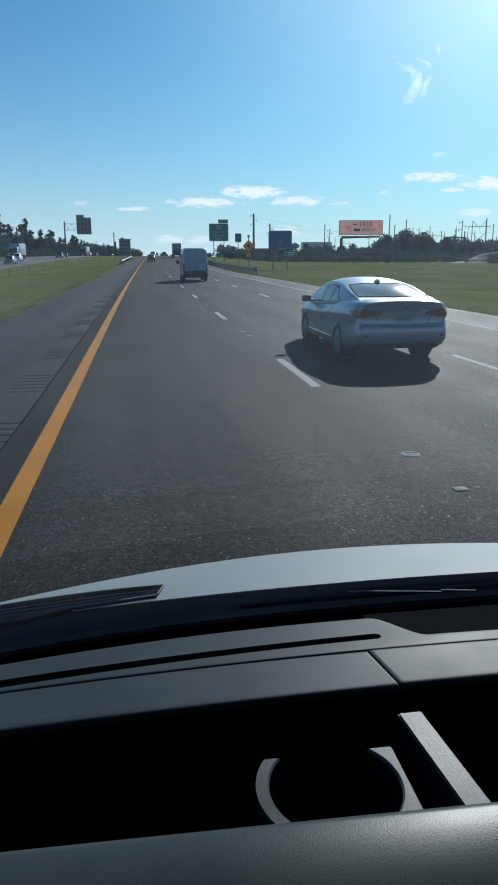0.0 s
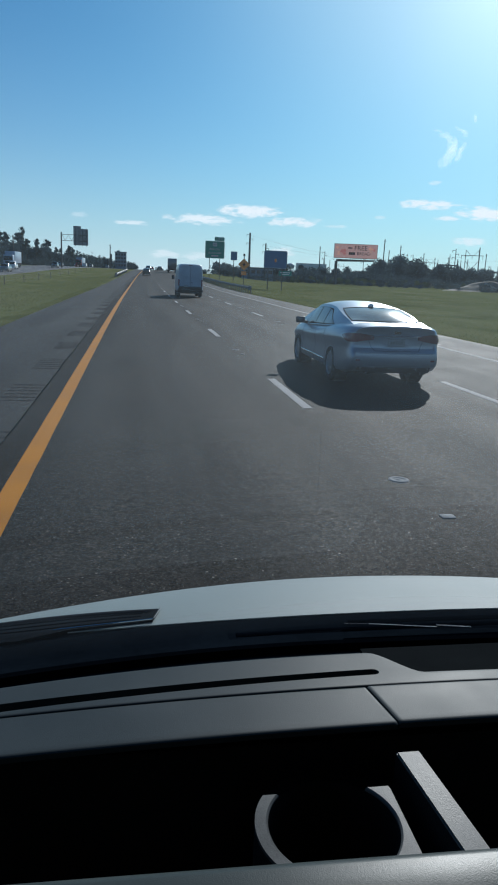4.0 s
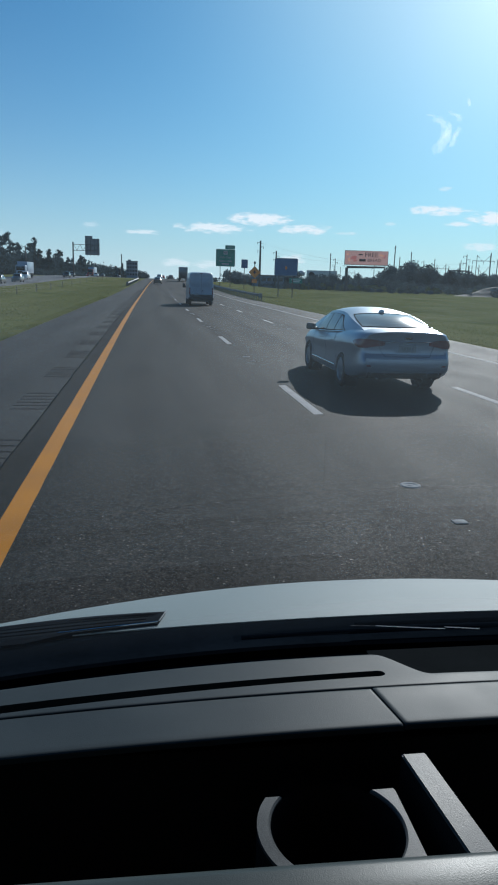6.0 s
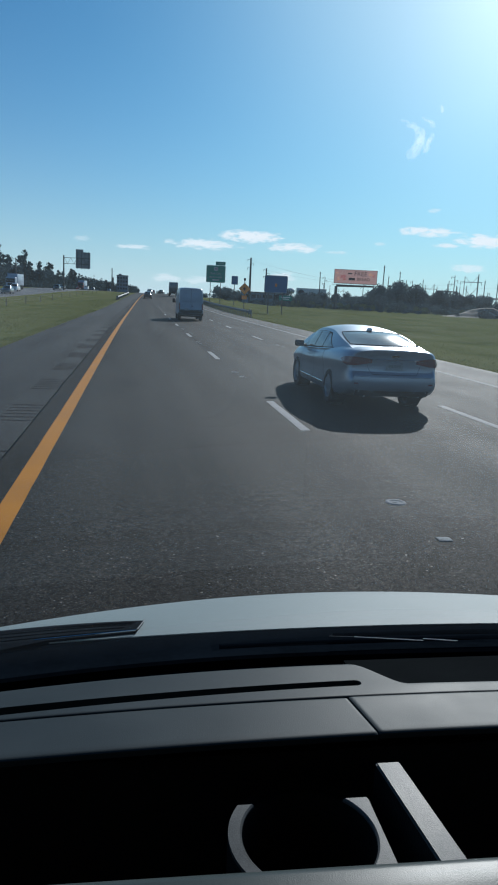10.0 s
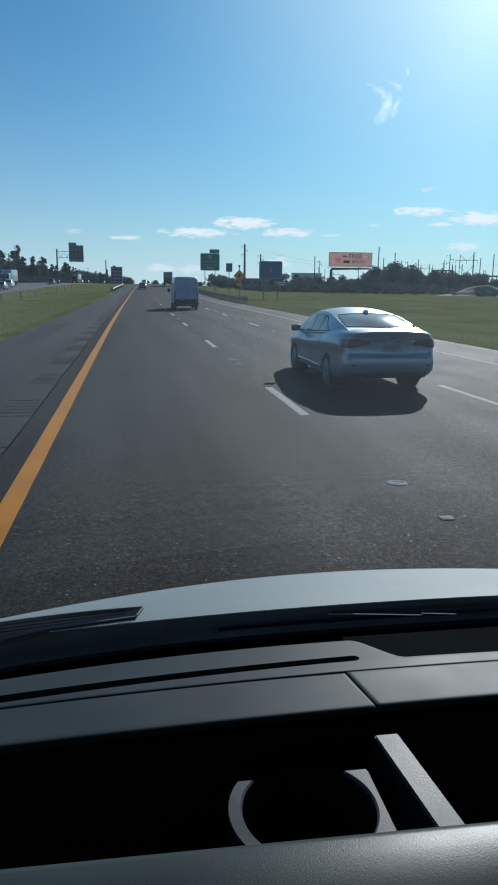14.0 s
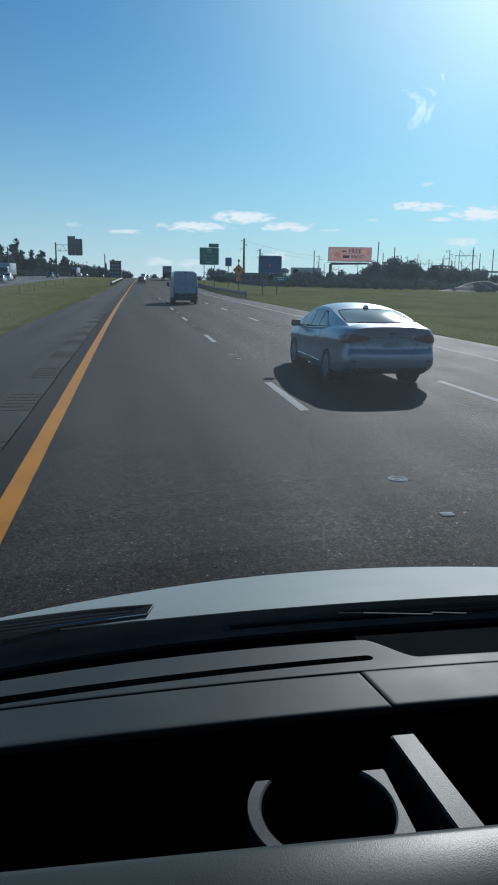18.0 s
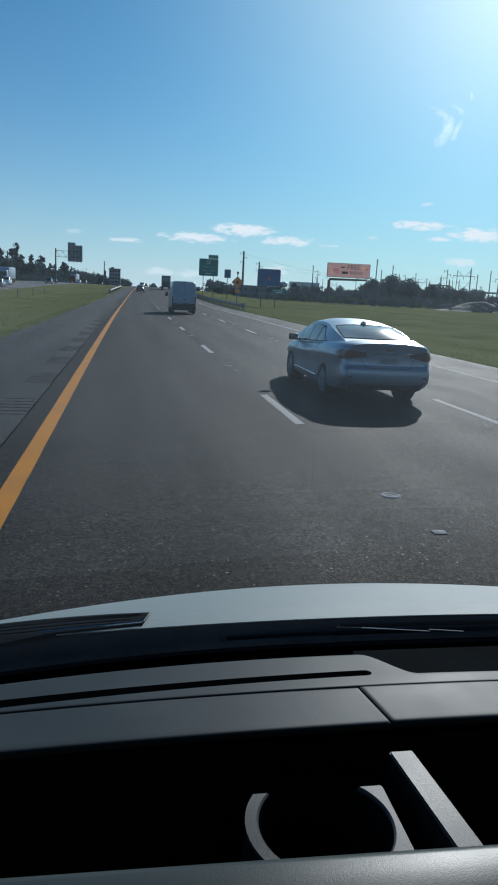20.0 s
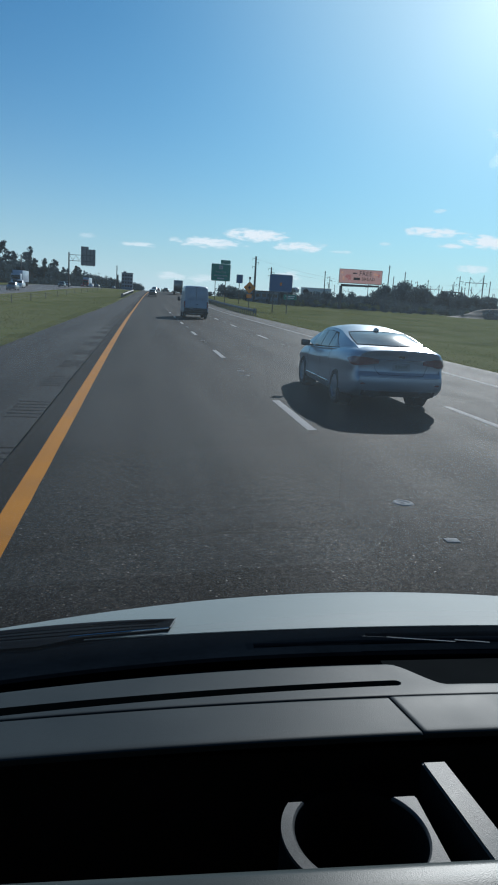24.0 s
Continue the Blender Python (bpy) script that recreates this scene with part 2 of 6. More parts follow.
def asphalt(name, tone, track=0.0, warm=1.0, bump=1.0, spec=0.20):
    """Worn asphalt: aggregate, long stains, and wheel tracks polished along each lane."""
    m = bpy.data.materials.new(name)
    m.use_nodes = True
    nt = m.node_tree
    b = nt.nodes["Principled BSDF"]
    tc = nt.nodes.new("ShaderNodeTexCoord")

    def tex(s, stretch, detail):
        mp = nt.nodes.new("ShaderNodeMapping")
        mp.inputs["Scale"].default_value = stretch
        nt.links.new(tc.outputs["Object"], mp.inputs[0])
        n = nt.nodes.new("ShaderNodeTexNoise")
        n.inputs["Scale"].default_value, n.inputs["Detail"].default_value = s, detail
        nt.links.new(mp.outputs[0], n.inputs["Vector"])
        return n.outputs[0]

    def op(kind, a, b2, c=None):
        n = nt.nodes.new("ShaderNodeMath")
        n.operation = kind
        for i, v in enumerate((a, b2, c)):
            if v is None:
                continue
            if isinstance(v, (int, float)):
                n.inputs[i].default_value = v
            else:
                nt.links.new(v, n.inputs[i])
        return n.outputs[0]

    stain, blotch, grit = tex(1.0, (1.1, 0.05, 1), 4), tex(0.9, (1, 0.6, 1), 5), tex(150, (1, 1, 1), 2)
    vor = nt.nodes.new("ShaderNodeTexVoronoi")
    vor.inputs["Scale"].default_value = 95
    nt.links.new(tc.outputs["Object"], vor.inputs["Vector"])
    keep = nt.nodes.new("ShaderNodeSeparateColor")
    nt.links.new(vor.outputs["Color"], keep.inputs[0])
    v = op("MULTIPLY_ADD", op("SUBTRACT", stain, 0.5), 0.9, 1.0)
    v = op("MULTIPLY", v, op("MULTIPLY_ADD", op("SUBTRACT", blotch, 0.5), 0.45, 1.0))
    v = op("MULTIPLY", v, op("MULTIPLY_ADD", op("SUBTRACT", keep.outputs[1], 0.5), 1.3, 1.0))
    # larger aggregate stands out where the binder has worn away
    coarse = nt.nodes.new("ShaderNodeTexVoronoi")
    coarse.inputs["Scale"].default_value = 30
    nt.links.new(tc.outputs["Object"], coarse.inputs["Vector"])
    stone = nt.nodes.new("ShaderNodeSeparateColor")
    nt.links.new(coarse.outputs["Color"], stone.inputs[0])
    worn = nt.nodes.new("ShaderNodeMapRange")
    worn.inputs[1].default_value, worn.inputs[2].default_value = 0.40, 0.62
    worn.inputs[3].default_value, worn.inputs[4].default_value = 0.3, 1.7
    nt.links.new(tex(0.8, (1, 1, 1), 3), worn.inputs[0])
    v = op("MAXIMUM", op("MULTIPLY", v, op("MULTIPLY_ADD", op("SUBTRACT", stone.outputs[1], 0.5), worn.outputs[0], 1.0)), 0.1)
    # pale chips, brightened so their colour also gives the sun's sparkle
    v = op("MULTIPLY_ADD", op("GREATER_THAN", keep.outputs[0], 0.994), 8.0, v)
    if track:
        sp = nt.nodes.new("ShaderNodeSeparateXYZ")
        nt.links.new(tc.outputs["Object"], sp.inputs[0])
        ph = op("MULTIPLY", op("ADD", sp.outputs[0], 1.2 + 0.0), 2 * math.pi * 2 / 3.6)
        v = op("MULTIPLY", v, op("MULTIPLY_ADD", op("COSINE", ph, None), -track, 1.0))
    rgb = nt.nodes.new("ShaderNodeMixRGB")
    rgb.blend_type = "MULTIPLY"
    rgb.inputs[0].default_value = 1
    rgb.inputs[1].default_value = (tone * warm, tone, tone * (2 - warm) * 0.99, 1)
    nt.links.new(v, rgb.inputs[2])
    nt.links.new(rgb.outputs[0], b.inputs["Base Color"])
    # a few polished stones glint, the more so towards the sun
    glint = op("GREATER_THAN", keep.outputs[0], 0.9975)
    nt.links.new(op("MULTIPLY_ADD", glint, -0.25, op("MULTIPLY_ADD", blotch, 0.2, 0.60)), b.inputs["Roughness"])
    shine = op("MULTIPLY_ADD", op("POWER", keep.outputs[1], 3.0), 1.9, 0.47)
    shine = op("MULTIPLY_ADD", glint, 7.0, shine)
    nt.links.new(op("MINIMUM", op("MULTIPLY", op("MULTIPLY", shine, op("MULTIPLY", op("MULTIPLY_ADD", blotch, 1.2, 0.4), op("MULTIPLY_ADD", stain, 1.5, 0.25))), spec), 1.0), b.inputs["Specular IOR Level"])
    bp = nt.nodes.new("ShaderNodeBump")
    bp.inputs["Strength"].default_value, bp.inputs["Distance"].default_value = bump, 0.008
    nt.links.new(op("MULTIPLY_ADD", stone.outputs[2], 0.7, op("MULTIPLY_ADD", keep.outputs[2], 0.6, grit)), bp.inputs["Height"])
    nt.links.new(bp.outputs[0], b.inputs["Normal"])
    return m


M_ROAD = asphalt("lane_asphalt", 0.0098, 0.30, 1.28, 0.5, 0.078)
M_SHOULDER = asphalt("shoulder_asphalt", 0.0150, 0, 1.08, 0.7, 0.118)
M_SEAM = asphalt("dark_asphalt", 0.008, 0, 1.35, 0.5, 0.045)
M_OPP = asphalt("old_asphalt", 0.11, 0.04, 1.0, 0.2)
M_YELLOW = mk("yellow_road_paint", (0.50, 0.195, 0.004), 0.55, scale=1.3, var=0.16, spec=0.09, bump=0.2, fine=90)
M_WHITE = mk("white_road_paint", (0.29, 0.29, 0.285), 0.8, scale=2, var=0.25, spec=0.2, bump=0.2, fine=80)
M_GRASS = mk("mown_grass", (0.108, 0.132, 0.048), 0.95, scale=0.16, var=0.4, bump=0.4, fine=3.1, spec=0.0, col2=(0.168, 0.180, 0.070))
nt = M_GRASS.node_tree
patch, pr, tc2, mp2, dry = [nt.nodes.new("ShaderNode" + k) for k in ("TexNoise", "MapRange", "TexCoord", "Mapping", "MixRGB")]
mp2.inputs["Scale"].default_value = (1.0, 0.35, 1.0)
patch.inputs["Scale"].default_value, patch.inputs["Detail"].default_value, patch.inputs["Roughness"].default_value = 0.15, 7, 0.7
pr.inputs[1].default_value, pr.inputs[2].default_value = 0.42, 0.66
nt.links.new(tc2.outputs["Object"], mp2.inputs[0])
nt.links.new(mp2.outputs[0], patch.inputs["Vector"])
nt.links.new(patch.outputs[0], pr.inputs[0])
nt.links.new(pr.outputs[0], dry.inputs[0])
nt.links.new(nt.nodes["Principled BSDF"].inputs["Base Color"].links[0].from_socket, dry.inputs[1])
dry.inputs[2].default_value = (0.188, 0.184, 0.088, 1)
nt.links.new(dry.outputs[0], nt.nodes["Principled BSDF"].inputs["Base Color"])
M_BLADE = mk("grass_blades", (0.122, 0.148, 0.053), 0.9, scale=0.3, var=0.3, spec=0.0, col2=(0.185, 0.190, 0.078))
# Foliage base colours are tinted blue-grey to put distance haze into them.
M_LEAFHAZE = mk("hazed_broadleaf_foliage", (0.064, 0.088, 0.098), 0.85, scale=0.25, var=0.5, fine=3, spec=0.03, rand=0.25)
M_PINEHAZE = mk("hazed_pine_foliage", (0.054, 0.074, 0.080), 0.85, scale=0.3, var=0.45, fine=3, spec=0.03, rand=0.25)
for leafy in (M_LEAFHAZE, M_PINEHAZE, M_BLADE):
    nt = leafy.node_tree
    body, out = nt.nodes["Principled BSDF"], nt.nodes["Material Output"]
    thru, mixer = nt.nodes.new("ShaderNodeBsdfTranslucent"), nt.nodes.new("ShaderNodeMixShader")
    mixer.inputs[0].default_value = 0.5 if leafy == M_BLADE else 0.3
    nt.links.new(body.inputs["Base Color"].links[0].from_socket, thru.inputs[0])
    nt.links.new(body.outputs[0], mixer.inputs[1])
    nt.links.new(thru.outputs[0], mixer.inputs[2])
    nt.links.new(mixer.outputs[0], out.inputs[0])
M_SCRUB = mk("dry_scrub", (0.115, 0.135, 0.075), 0.9, scale=0.2, var=0.4, fine=3, spec=0.0)
M_BARK = mk("bark", (0.09, 0.07, 0.055), 0.9, scale=2, var=0.35, bump=0.8)
M_STEEL = mk("galvanised_steel", (0.20, 0.21, 0.22), 0.66, 0.4, scale=2.5, var=0.2, bump=0.08)
M_POST = mk("weathered_post", (0.16, 0.14, 0.12), 0.85, scale=4, var=0.3, bump=0.4)
M_POLE = mk("dark_steel_pole", (0.10, 0.095, 0.09), 0.7, 0.3, scale=1.5, var=0.25)
M_GREEN = mk("green_sign_sheeting", (0.006, 0.20, 0.155), 0.45, scale=1.2, var=0.12)
M_BLUE = mk("blue_sign_sheeting", (0.018, 0.095, 0.25), 0.45, scale=1.2, var=0.12)
M_DIAMOND = mk("orange_sign_sheeting", (0.72, 0.24, 0.03), 0.45, scale=1.2, var=0.12)
M_SIGNWHITE = mk("white_sign_sheeting", (0.72, 0.74, 0.74), 0.45, scale=2, var=0.06)
# White lettering greyed in its colour to look backlit.
M_LEGEND = mk("backlit_sign_legend", (0.30, 0.36, 0.38), 0.5, scale=3, var=0.15)
M_SIGNBACK = mk("bare_sign_back", (0.20, 0.21, 0.22), 0.5, 0.6, scale=2, var=0.15)
M_PINK = mk("pink_lit_screen", (0.10, 0.05, 0.045), 0.5, scale=0.25, var=0.12, emit=((0.56, 0.34, 0.31), 0.44))
M_PEACH = mk("peach_lit_screen", (0.10, 0.06, 0.05), 0.5, scale=0.5, var=0.2, emit=((0.72, 0.36, 0.24), 0.50))
M_ROSE = mk("rose_lit_screen", (0.10, 0.04, 0.04), 0.5, scale=0.5, var=0.2, emit=((0.52, 0.18, 0.17), 0.42))
M_PALE = mk("pale_print", (0.62, 0.60, 0.58), 0.6, scale=0.3, var=0.12)
M_INK = mk("dark_print", (0.02, 0.012, 0.016), 0.6)
M_CONC = mk("concrete", (0.36, 0.35, 0.33), 0.85, scale=0.6, var=0.2, bump=0.3)
M_BUILD = mk("blue_grey_cladding", (0.20, 0.23, 0.27), 0.7, scale=0.1, var=0.12)
M_DARKGLASS = mk("dark_window", (0.010, 0.013, 0.016), 0.05, scale=2, var=0.1, spec=0.4)
M_SURROUND = mk("dull_black_surround", (0.010, 0.011, 0.012), 0.8, scale=10, var=0.25, spec=0.03)
M_REARGLASS = mk("dusty_rear_window", (0.020, 0.032, 0.038), 0.105, scale=2, var=0.15, spec=1.0)
M_REARGLASS.node_tree.nodes["Principled BSDF"].inputs["IOR"].default_value = 1.85
M_SIDEGLASS = mk("grey_tinted_window", (0.045, 0.058, 0.066), 0.06, scale=2, var=0.2, spec=0.7)
M_GRILLE = mk("grille_plastic", (0.0035, 0.006, 0.010), 0.6, scale=8, var=0.3, spec=0.02)
M_TYRE = mk("tyre_rubber", (0.018, 0.018, 0.019), 0.8, scale=12, var=0.3, bump=0.2)
M_RIM = mk("alloy_rim", (0.30, 0.31, 0.32), 0.42, 0.7, scale=9, var=0.15)
M_TRIM = mk("black_trim", (0.016, 0.017, 0.019), 0.45, scale=10, var=0.25)
M_CHROME = mk("chrome", (0.75, 0.76, 0.78), 0.12, 1.0, scale=10, var=0.05)
M_SILVER = mk("silver_blue_paint", (0.30, 0.345, 0.41), 0.33, 0.55, scale=1.5, var=0.06, coat=0.25, fine=900)
M_WHITEPAINT = mk("white_van_paint", (0.29, 0.35, 0.44), 0.4, 0, scale=1.2, var=0.10, coat=0.3)
M_RED = mk("red_lamp", (0.16, 0.040, 0.046), 0.22, scale=12, var=0.25, coat=0.6)
M_AMBER = mk("amber_lamp", (0.5, 0.16, 0.01), 0.2, scale=12, var=0.2)
M_PLATE = mk("plate", (0.24, 0.26, 0.27), 0.5, scale=20, var=0.15)
M_HEADL = mk("clear_lamp", (0.70, 0.72, 0.74), 0.15, 0.2, scale=12, var=0.1, coat=0.5)
M_DASH = mk("grained_dash_plastic", (0.033, 0.042, 0.047), 0.50, scale=9, var=0.16, bump=0.05, fine=800, spec=0.075)
# Black base colour carries the shade inside the tray, wells and slot.
M_DASHSHADE = mk("shaded_tray_plastic", (0.010, 0.010, 0.011), 0.75, scale=9, var=0.2, bump=0.3, fine=500, spec=0.2)
M_LIP = mk("soft_dash_edge", (0.034, 0.043, 0.043), 0.34, scale=9, var=0.14, bump=0.065, fine=900, spec=0.11)
# Rim tops are made paler than the dash to look struck by sun.
M_RIMLIT = mk("sunlit_grained_plastic", (0.078, 0.083, 0.085), 0.38, scale=14, var=0.45, bump=0.07, fine=900, spec=0.10)
M_COWL = mk("black_cowl", (0.0045, 0.0068, 0.0100), 0.6, scale=6, var=0.3, spec=0.0)
M_HOOD = mk("white_bonnet_paint", (0.225, 0.283, 0.289), 0.6, 0, scale=2.2, var=0.08, coat=0.0, fine=300)
M_LINER = mk("cab_lining", (0.05, 0.05, 0.052), 0.9, scale=5, var=0.2, bump=0.3)
M_SMEAR = thin_film("dried_splash", (0.9, 0.93, 0.95), 0.12)
# The pocket's shade is put into this dark base colour.
M_POCKET = mk("shaded_pocket_plastic", (0.012, 0.014, 0.015), 0.7, scale=9, var=0.2, bump=0.2, fine=900, spec=0.0)
M_STUD = mk("reflector_stud", (0.26, 0.27, 0.27), 0.8, scale=30, var=0.35, spec=0.1)
M_WATERTANK = mk("pale_tank_paint", (0.45, 0.47, 0.50), 0.6, scale=0.4, var=0.1)
M_SOIL = mk("bare_soil", (0.11, 0.098, 0.075), 0.95, scale=0.3, var=0.35, bump=0.6)
CAR_PAINTS = [mk("car_paint_" + n, c, 0.3, mt, scale=1.5, var=0.08, coat=0.7) for n, c, mt in
              (("black", (.012, .012, .014), 0), ("white", (.62, .63, .64), 0), ("grey", (.12, .125, .135), .5), ("red", (.26, .02, .02), .1), ("tan", (.30, .26, .20), .4))]


# ---------------------------------------------------------------- mesh helpers
def finish(name, bm, material, smooth=True, weld=False):
    if weld:
        bmesh.ops.remove_doubles(bm, verts=bm.verts, dist=0.0005)
    bmesh.ops.recalc_face_normals(bm, faces=bm.faces)
    me = bpy.data.meshes.new(name)
    bm.to_mesh(me)
    bm.free()
    me.materials.append(material)
    if smooth:
        me.polygons.foreach_set("use_smooth", [True] * len(me.polygons))
        me.set_sharp_from_angle(angle=radians(38))
    return me


def thing(name, label="", category="", group="", kind="", at=None):
    ob = new(name)
    if at is not None:
        ob.matrix_world = at
    return tagged(ob, label, category, group, kind)


def part(name, bm, material, parent=None, label="", smooth=True, at=None, weld=False):
    ob = new(name, bm if isinstance(bm, bpy.types.Mesh) else finish(name, bm, material, smooth, weld))
    if parent:
        ob.parent = parent
    if at is not None:
        ob.matrix_basis = at
    return tagged(ob, label)


def box(x0, x1, y0, y1, z0, z1, bevel=0.0, segs=2, bm=None):
    bm = bm or bmesh.new()
    r = bmesh.ops.create_cube(bm, size=1)
    bmesh.ops.transform(bm, verts=r["verts"], matrix=Matrix.Translation(((x0 + x1) / 2, (y0 + y1) / 2, (z0 + z1) / 2)) @ Matrix.Diagonal((x1 - x0, y1 - y0, z1 - z0, 1)))
    if bevel:
        es = list({e for v in r["verts"] for e in v.link_edges})
        bmesh.ops.bevel(bm, geom=es, offset=bevel, segments=segs, affect="EDGES", profile=0.5)
    return bm


def rod(p, q, r0, r1=None, n=8, bm=None, caps=True):
    bm = bm or bmesh.new()
    p, q = Vector(p), Vector(q)
    d = q - p
    m = Matrix.Translation((p + q) / 2) @ d.to_track_quat("Z", "Y").to_matrix().to_4x4()
    bmesh.ops.create_cone(bm, cap_ends=caps, segments=n, radius1=r0, radius2=r0 if r1 is None else r1, depth=d.length, matrix=m)
    return bm


def sheet(fn, us, vs, bm=None, close=False):
    """A grid of quads over fn(u, v)."""
    bm = bm or bmesh.new()
    rows = [[bm.verts.new(fn(u, v)) for v in vs] for u in us]
    for a, b in zip(rows, rows[1:]):
        k = len(vs)
        for j in range(k if close else k - 1):
            bm.faces.new((a[j], a[(j + 1) % k], b[(j + 1) % k], b[j]))
    return bm


def slab(fn, us, vs, thick):
    """A grid of quads over fn(u, v) with a real thickness downwards."""
    bm = sheet(fn, us, vs)
    r = bmesh.ops.extrude_face_region(bm, geom=bm.faces[:])
    vs2 = [g for g in r["geom"] if isinstance(g, bmesh.types.BMVert)]
    bmesh.ops.translate(bm, verts=vs2, vec=(0, 0, -thick))
    return bm


def tube(pts, r, n=6, closed=False):
    """A round bar along a line of points."""
    bm = bmesh.new()
    rings = []
    m = len(pts)
    for i, p in enumerate(pts):
        p = Vector(p)
        d = (Vector(pts[(i + 1) % m if closed else min(i + 1, m - 1)]) - Vector(pts[i - 1 if closed else max(i - 1, 0)])).normalized()
        a = d.orthogonal().normalized() if i == 0 else (rings_a - d * rings_a.dot(d)).normalized()
        rings_a = a
        b = d.cross(a)
        rings.append([bm.verts.new(p + a * (r * math.cos(2 * math.pi * k / n)) + b * (r * math.sin(2 * math.pi * k / n))) for k in range(n)])
    for A, B in list(zip(rings, rings[1:])) + ([(rings[-1], rings[0])] if closed else []):
        for k in range(n):
            bm.faces.new((A[k], A[(k + 1) % n], B[(k + 1) % n], B[k]))
    return bm


def span(a, b, n):
    return [a + (b - a) * i / n for i in range(n + 1)]


def curve_at(table, y):
    """Smooth value of a table of (y, value) rows, rising in y."""
    if y <= table[0][0]:
        return table[0][1]
    for i in range(len(table) - 1):
        y0, v0 = table[i]
        y1, v1 = table[i + 1]
        if y <= y1:
            t = (y - y0) / (y1 - y0)
            vm = table[max(i - 1, 0)]
            vp = table[min(i + 2, len(table) - 1)]
            m0 = (v1 - vm[1]) / max(1e-6, y1 - vm[0]) * (y1 - y0)
            m1 = (vp[1] - v0) / max(1e-6, vp[0] - y0) * (y1 - y0)
            return (2 * t**3 - 3 * t**2 + 1) * v0 + (t**3 - 2 * t**2 + t) * m0 + (-2 * t**3 + 3 * t**2) * v1 + (t**3 - t**2) * m1
    return table[-1][1]


def bend(y):
    """How far the road has swung to the right at y: a wide curve, then straight on."""
    y = max(0.0, y - 15)
    return y * y / 15000 if y < 260 else 260 * 260 / 15000 + (y - 260) * 520 / 15000


def rise(x, y):
    """The road climbs gently on a low bank; the fields beside it stay flat."""
    t = min(1, max(0, (y - 70) / 230))
    side = min(1, max(0, (x + 85) / 30)) * min(1, max(0, (46 - x) / 28))
    return 2.3 * t * t * (3 - 2 * t) * side * side * (3 - 2 * side)


def on_road(x, y, z=0.0):
    return Matrix.Translation((x + bend(y), y, z + rise(x, y))) @ pose(0, 0, 0, 0, 0, -math.degrees(math.atan(2 * max(0, min(y - 15, 260)) / 15000)))


def toward(az_deg, dist, z=0.0):
    """A place at an angle to the right of the road's line, as seen from the cab."""
    x, y = -0.1 + dist * math.sin(radians(az_deg)), dist * math.cos(radians(az_deg))
    return Vector((x, y, z + rise(x - bend(y), y)))


# ---------------------------------------------------------------- ground and road
X_YEL, X_A, X_B, X_EDGE = -1.2, 2.46, 5.96, 9.15
Y0, Y1 = -40.0, 1400.0
LONG = [Y0] + [8.0 * k for k in range(40)] + [320.0 + 27 * k for k in range(40)] + [Y1]


def strip(name, x0, x1, z, material, label, thick=0.3):
    """A length of paving with even cross-section."""
    bm = slab(lambda u, v: (x0 + (x1 - x0) * v + bend(u), u, z + rise(x0 + (x1 - x0) * v, u)), LONG, span(0, 1, max(1, int((x1 - x0) / 1.2))), thick)
    return tagged(part(name, bm, material, None, smooth=False), label, "road", "", "structure")


def land(u, v):
    """Flat mown verges with a shallow ditch on either side and a slight rise far off."""
    x, y = u, v
    xr = x - bend(y)
    z = -0.04 + rise(xr, y)
    if xr > 11.5:
        z -= 0.5 * math.exp(-((xr - 24) / 8) ** 2)
    if xr < -4.6:
        z -= 0.45 * math.exp(-((xr + 13.5) / 4.5) ** 2)
    if xr > 12 or xr < -5:
        z += 0.10 * noise.noise(Vector((x * 0.06, y * 0.03, 3)))
    return (x, y, z - 0.05)


xs = [-2500, -900, -400, -200, -120, -80] + span(-60, 60, 60) + [75, 100, 130, 170, 230, 320, 450, 900, 2500]
ys = [-400, -100] + span(-40, 160, 50) + [180, 210, 250, 300, 380, 480, 620, 800, 1100, 1600, 2400, 4500]
tagged(part("ground", sheet(lambda u, v: land(u + bend(v), v), xs, ys), M_GRASS), "mown green and yellowish roadside grass", "ground", "", "structure")
strip("road", X_YEL - 0.11, X_EDGE + 0.30, 0.0, M_ROAD, "worn grey asphalt carriageway of three lanes")
strip("pavement_joint", -1.62, X_YEL - 0.11, -0.003, M_SEAM, "dark asphalt joint beside the yellow line")
strip("shoulder_left", -4.45, -2.14, -0.002, M_SHOULDER, "grey asphalt inner shoulder")
strip("shoulder_right", X_EDGE + 0.30, 11.3, -0.002, M_SHOULDER, "grey asphalt outer shoulder")
strip("opposite_road", -39, -23, 0.05, M_OPP, "pale asphalt carriageway for oncoming traffic beyond the median")

# the open joint between lane and shoulder
bm = bmesh.new()
for k in range(90):
    y = 1.5 + 0.45 * k
    xs = [X_YEL - 0.40 + 0.022 * noise.noise(Vector((0.7 * (y + 0.45 * m), 3.1, 0))) + 0.010 * noise.noise(Vector((4.1 * (y + 0.45 * m), 9.0, 0))) for m in (0, 1)]
    w0, w1 = [0.010 + 0.008 * noise.noise(Vector((1.3 * (y + 0.45 * m), 7.7, 0))) for m in (0, 1)]
    q = [bm.verts.new((p[0] + bend(p[1]), p[1], p[2])) for p in ((xs[0] - w0, y, .0065), (xs[0] + w0, y, .0065), (xs[1] + w1, y + .45, .0065), (xs[1] - w1, y + .45, .0065))]
    bm.faces.new(q)
tagged(part("pavement_crack", bm, M_COWL, None, smooth=False, weld=True), "black open joint beside the yellow line", "road", "", "structure")
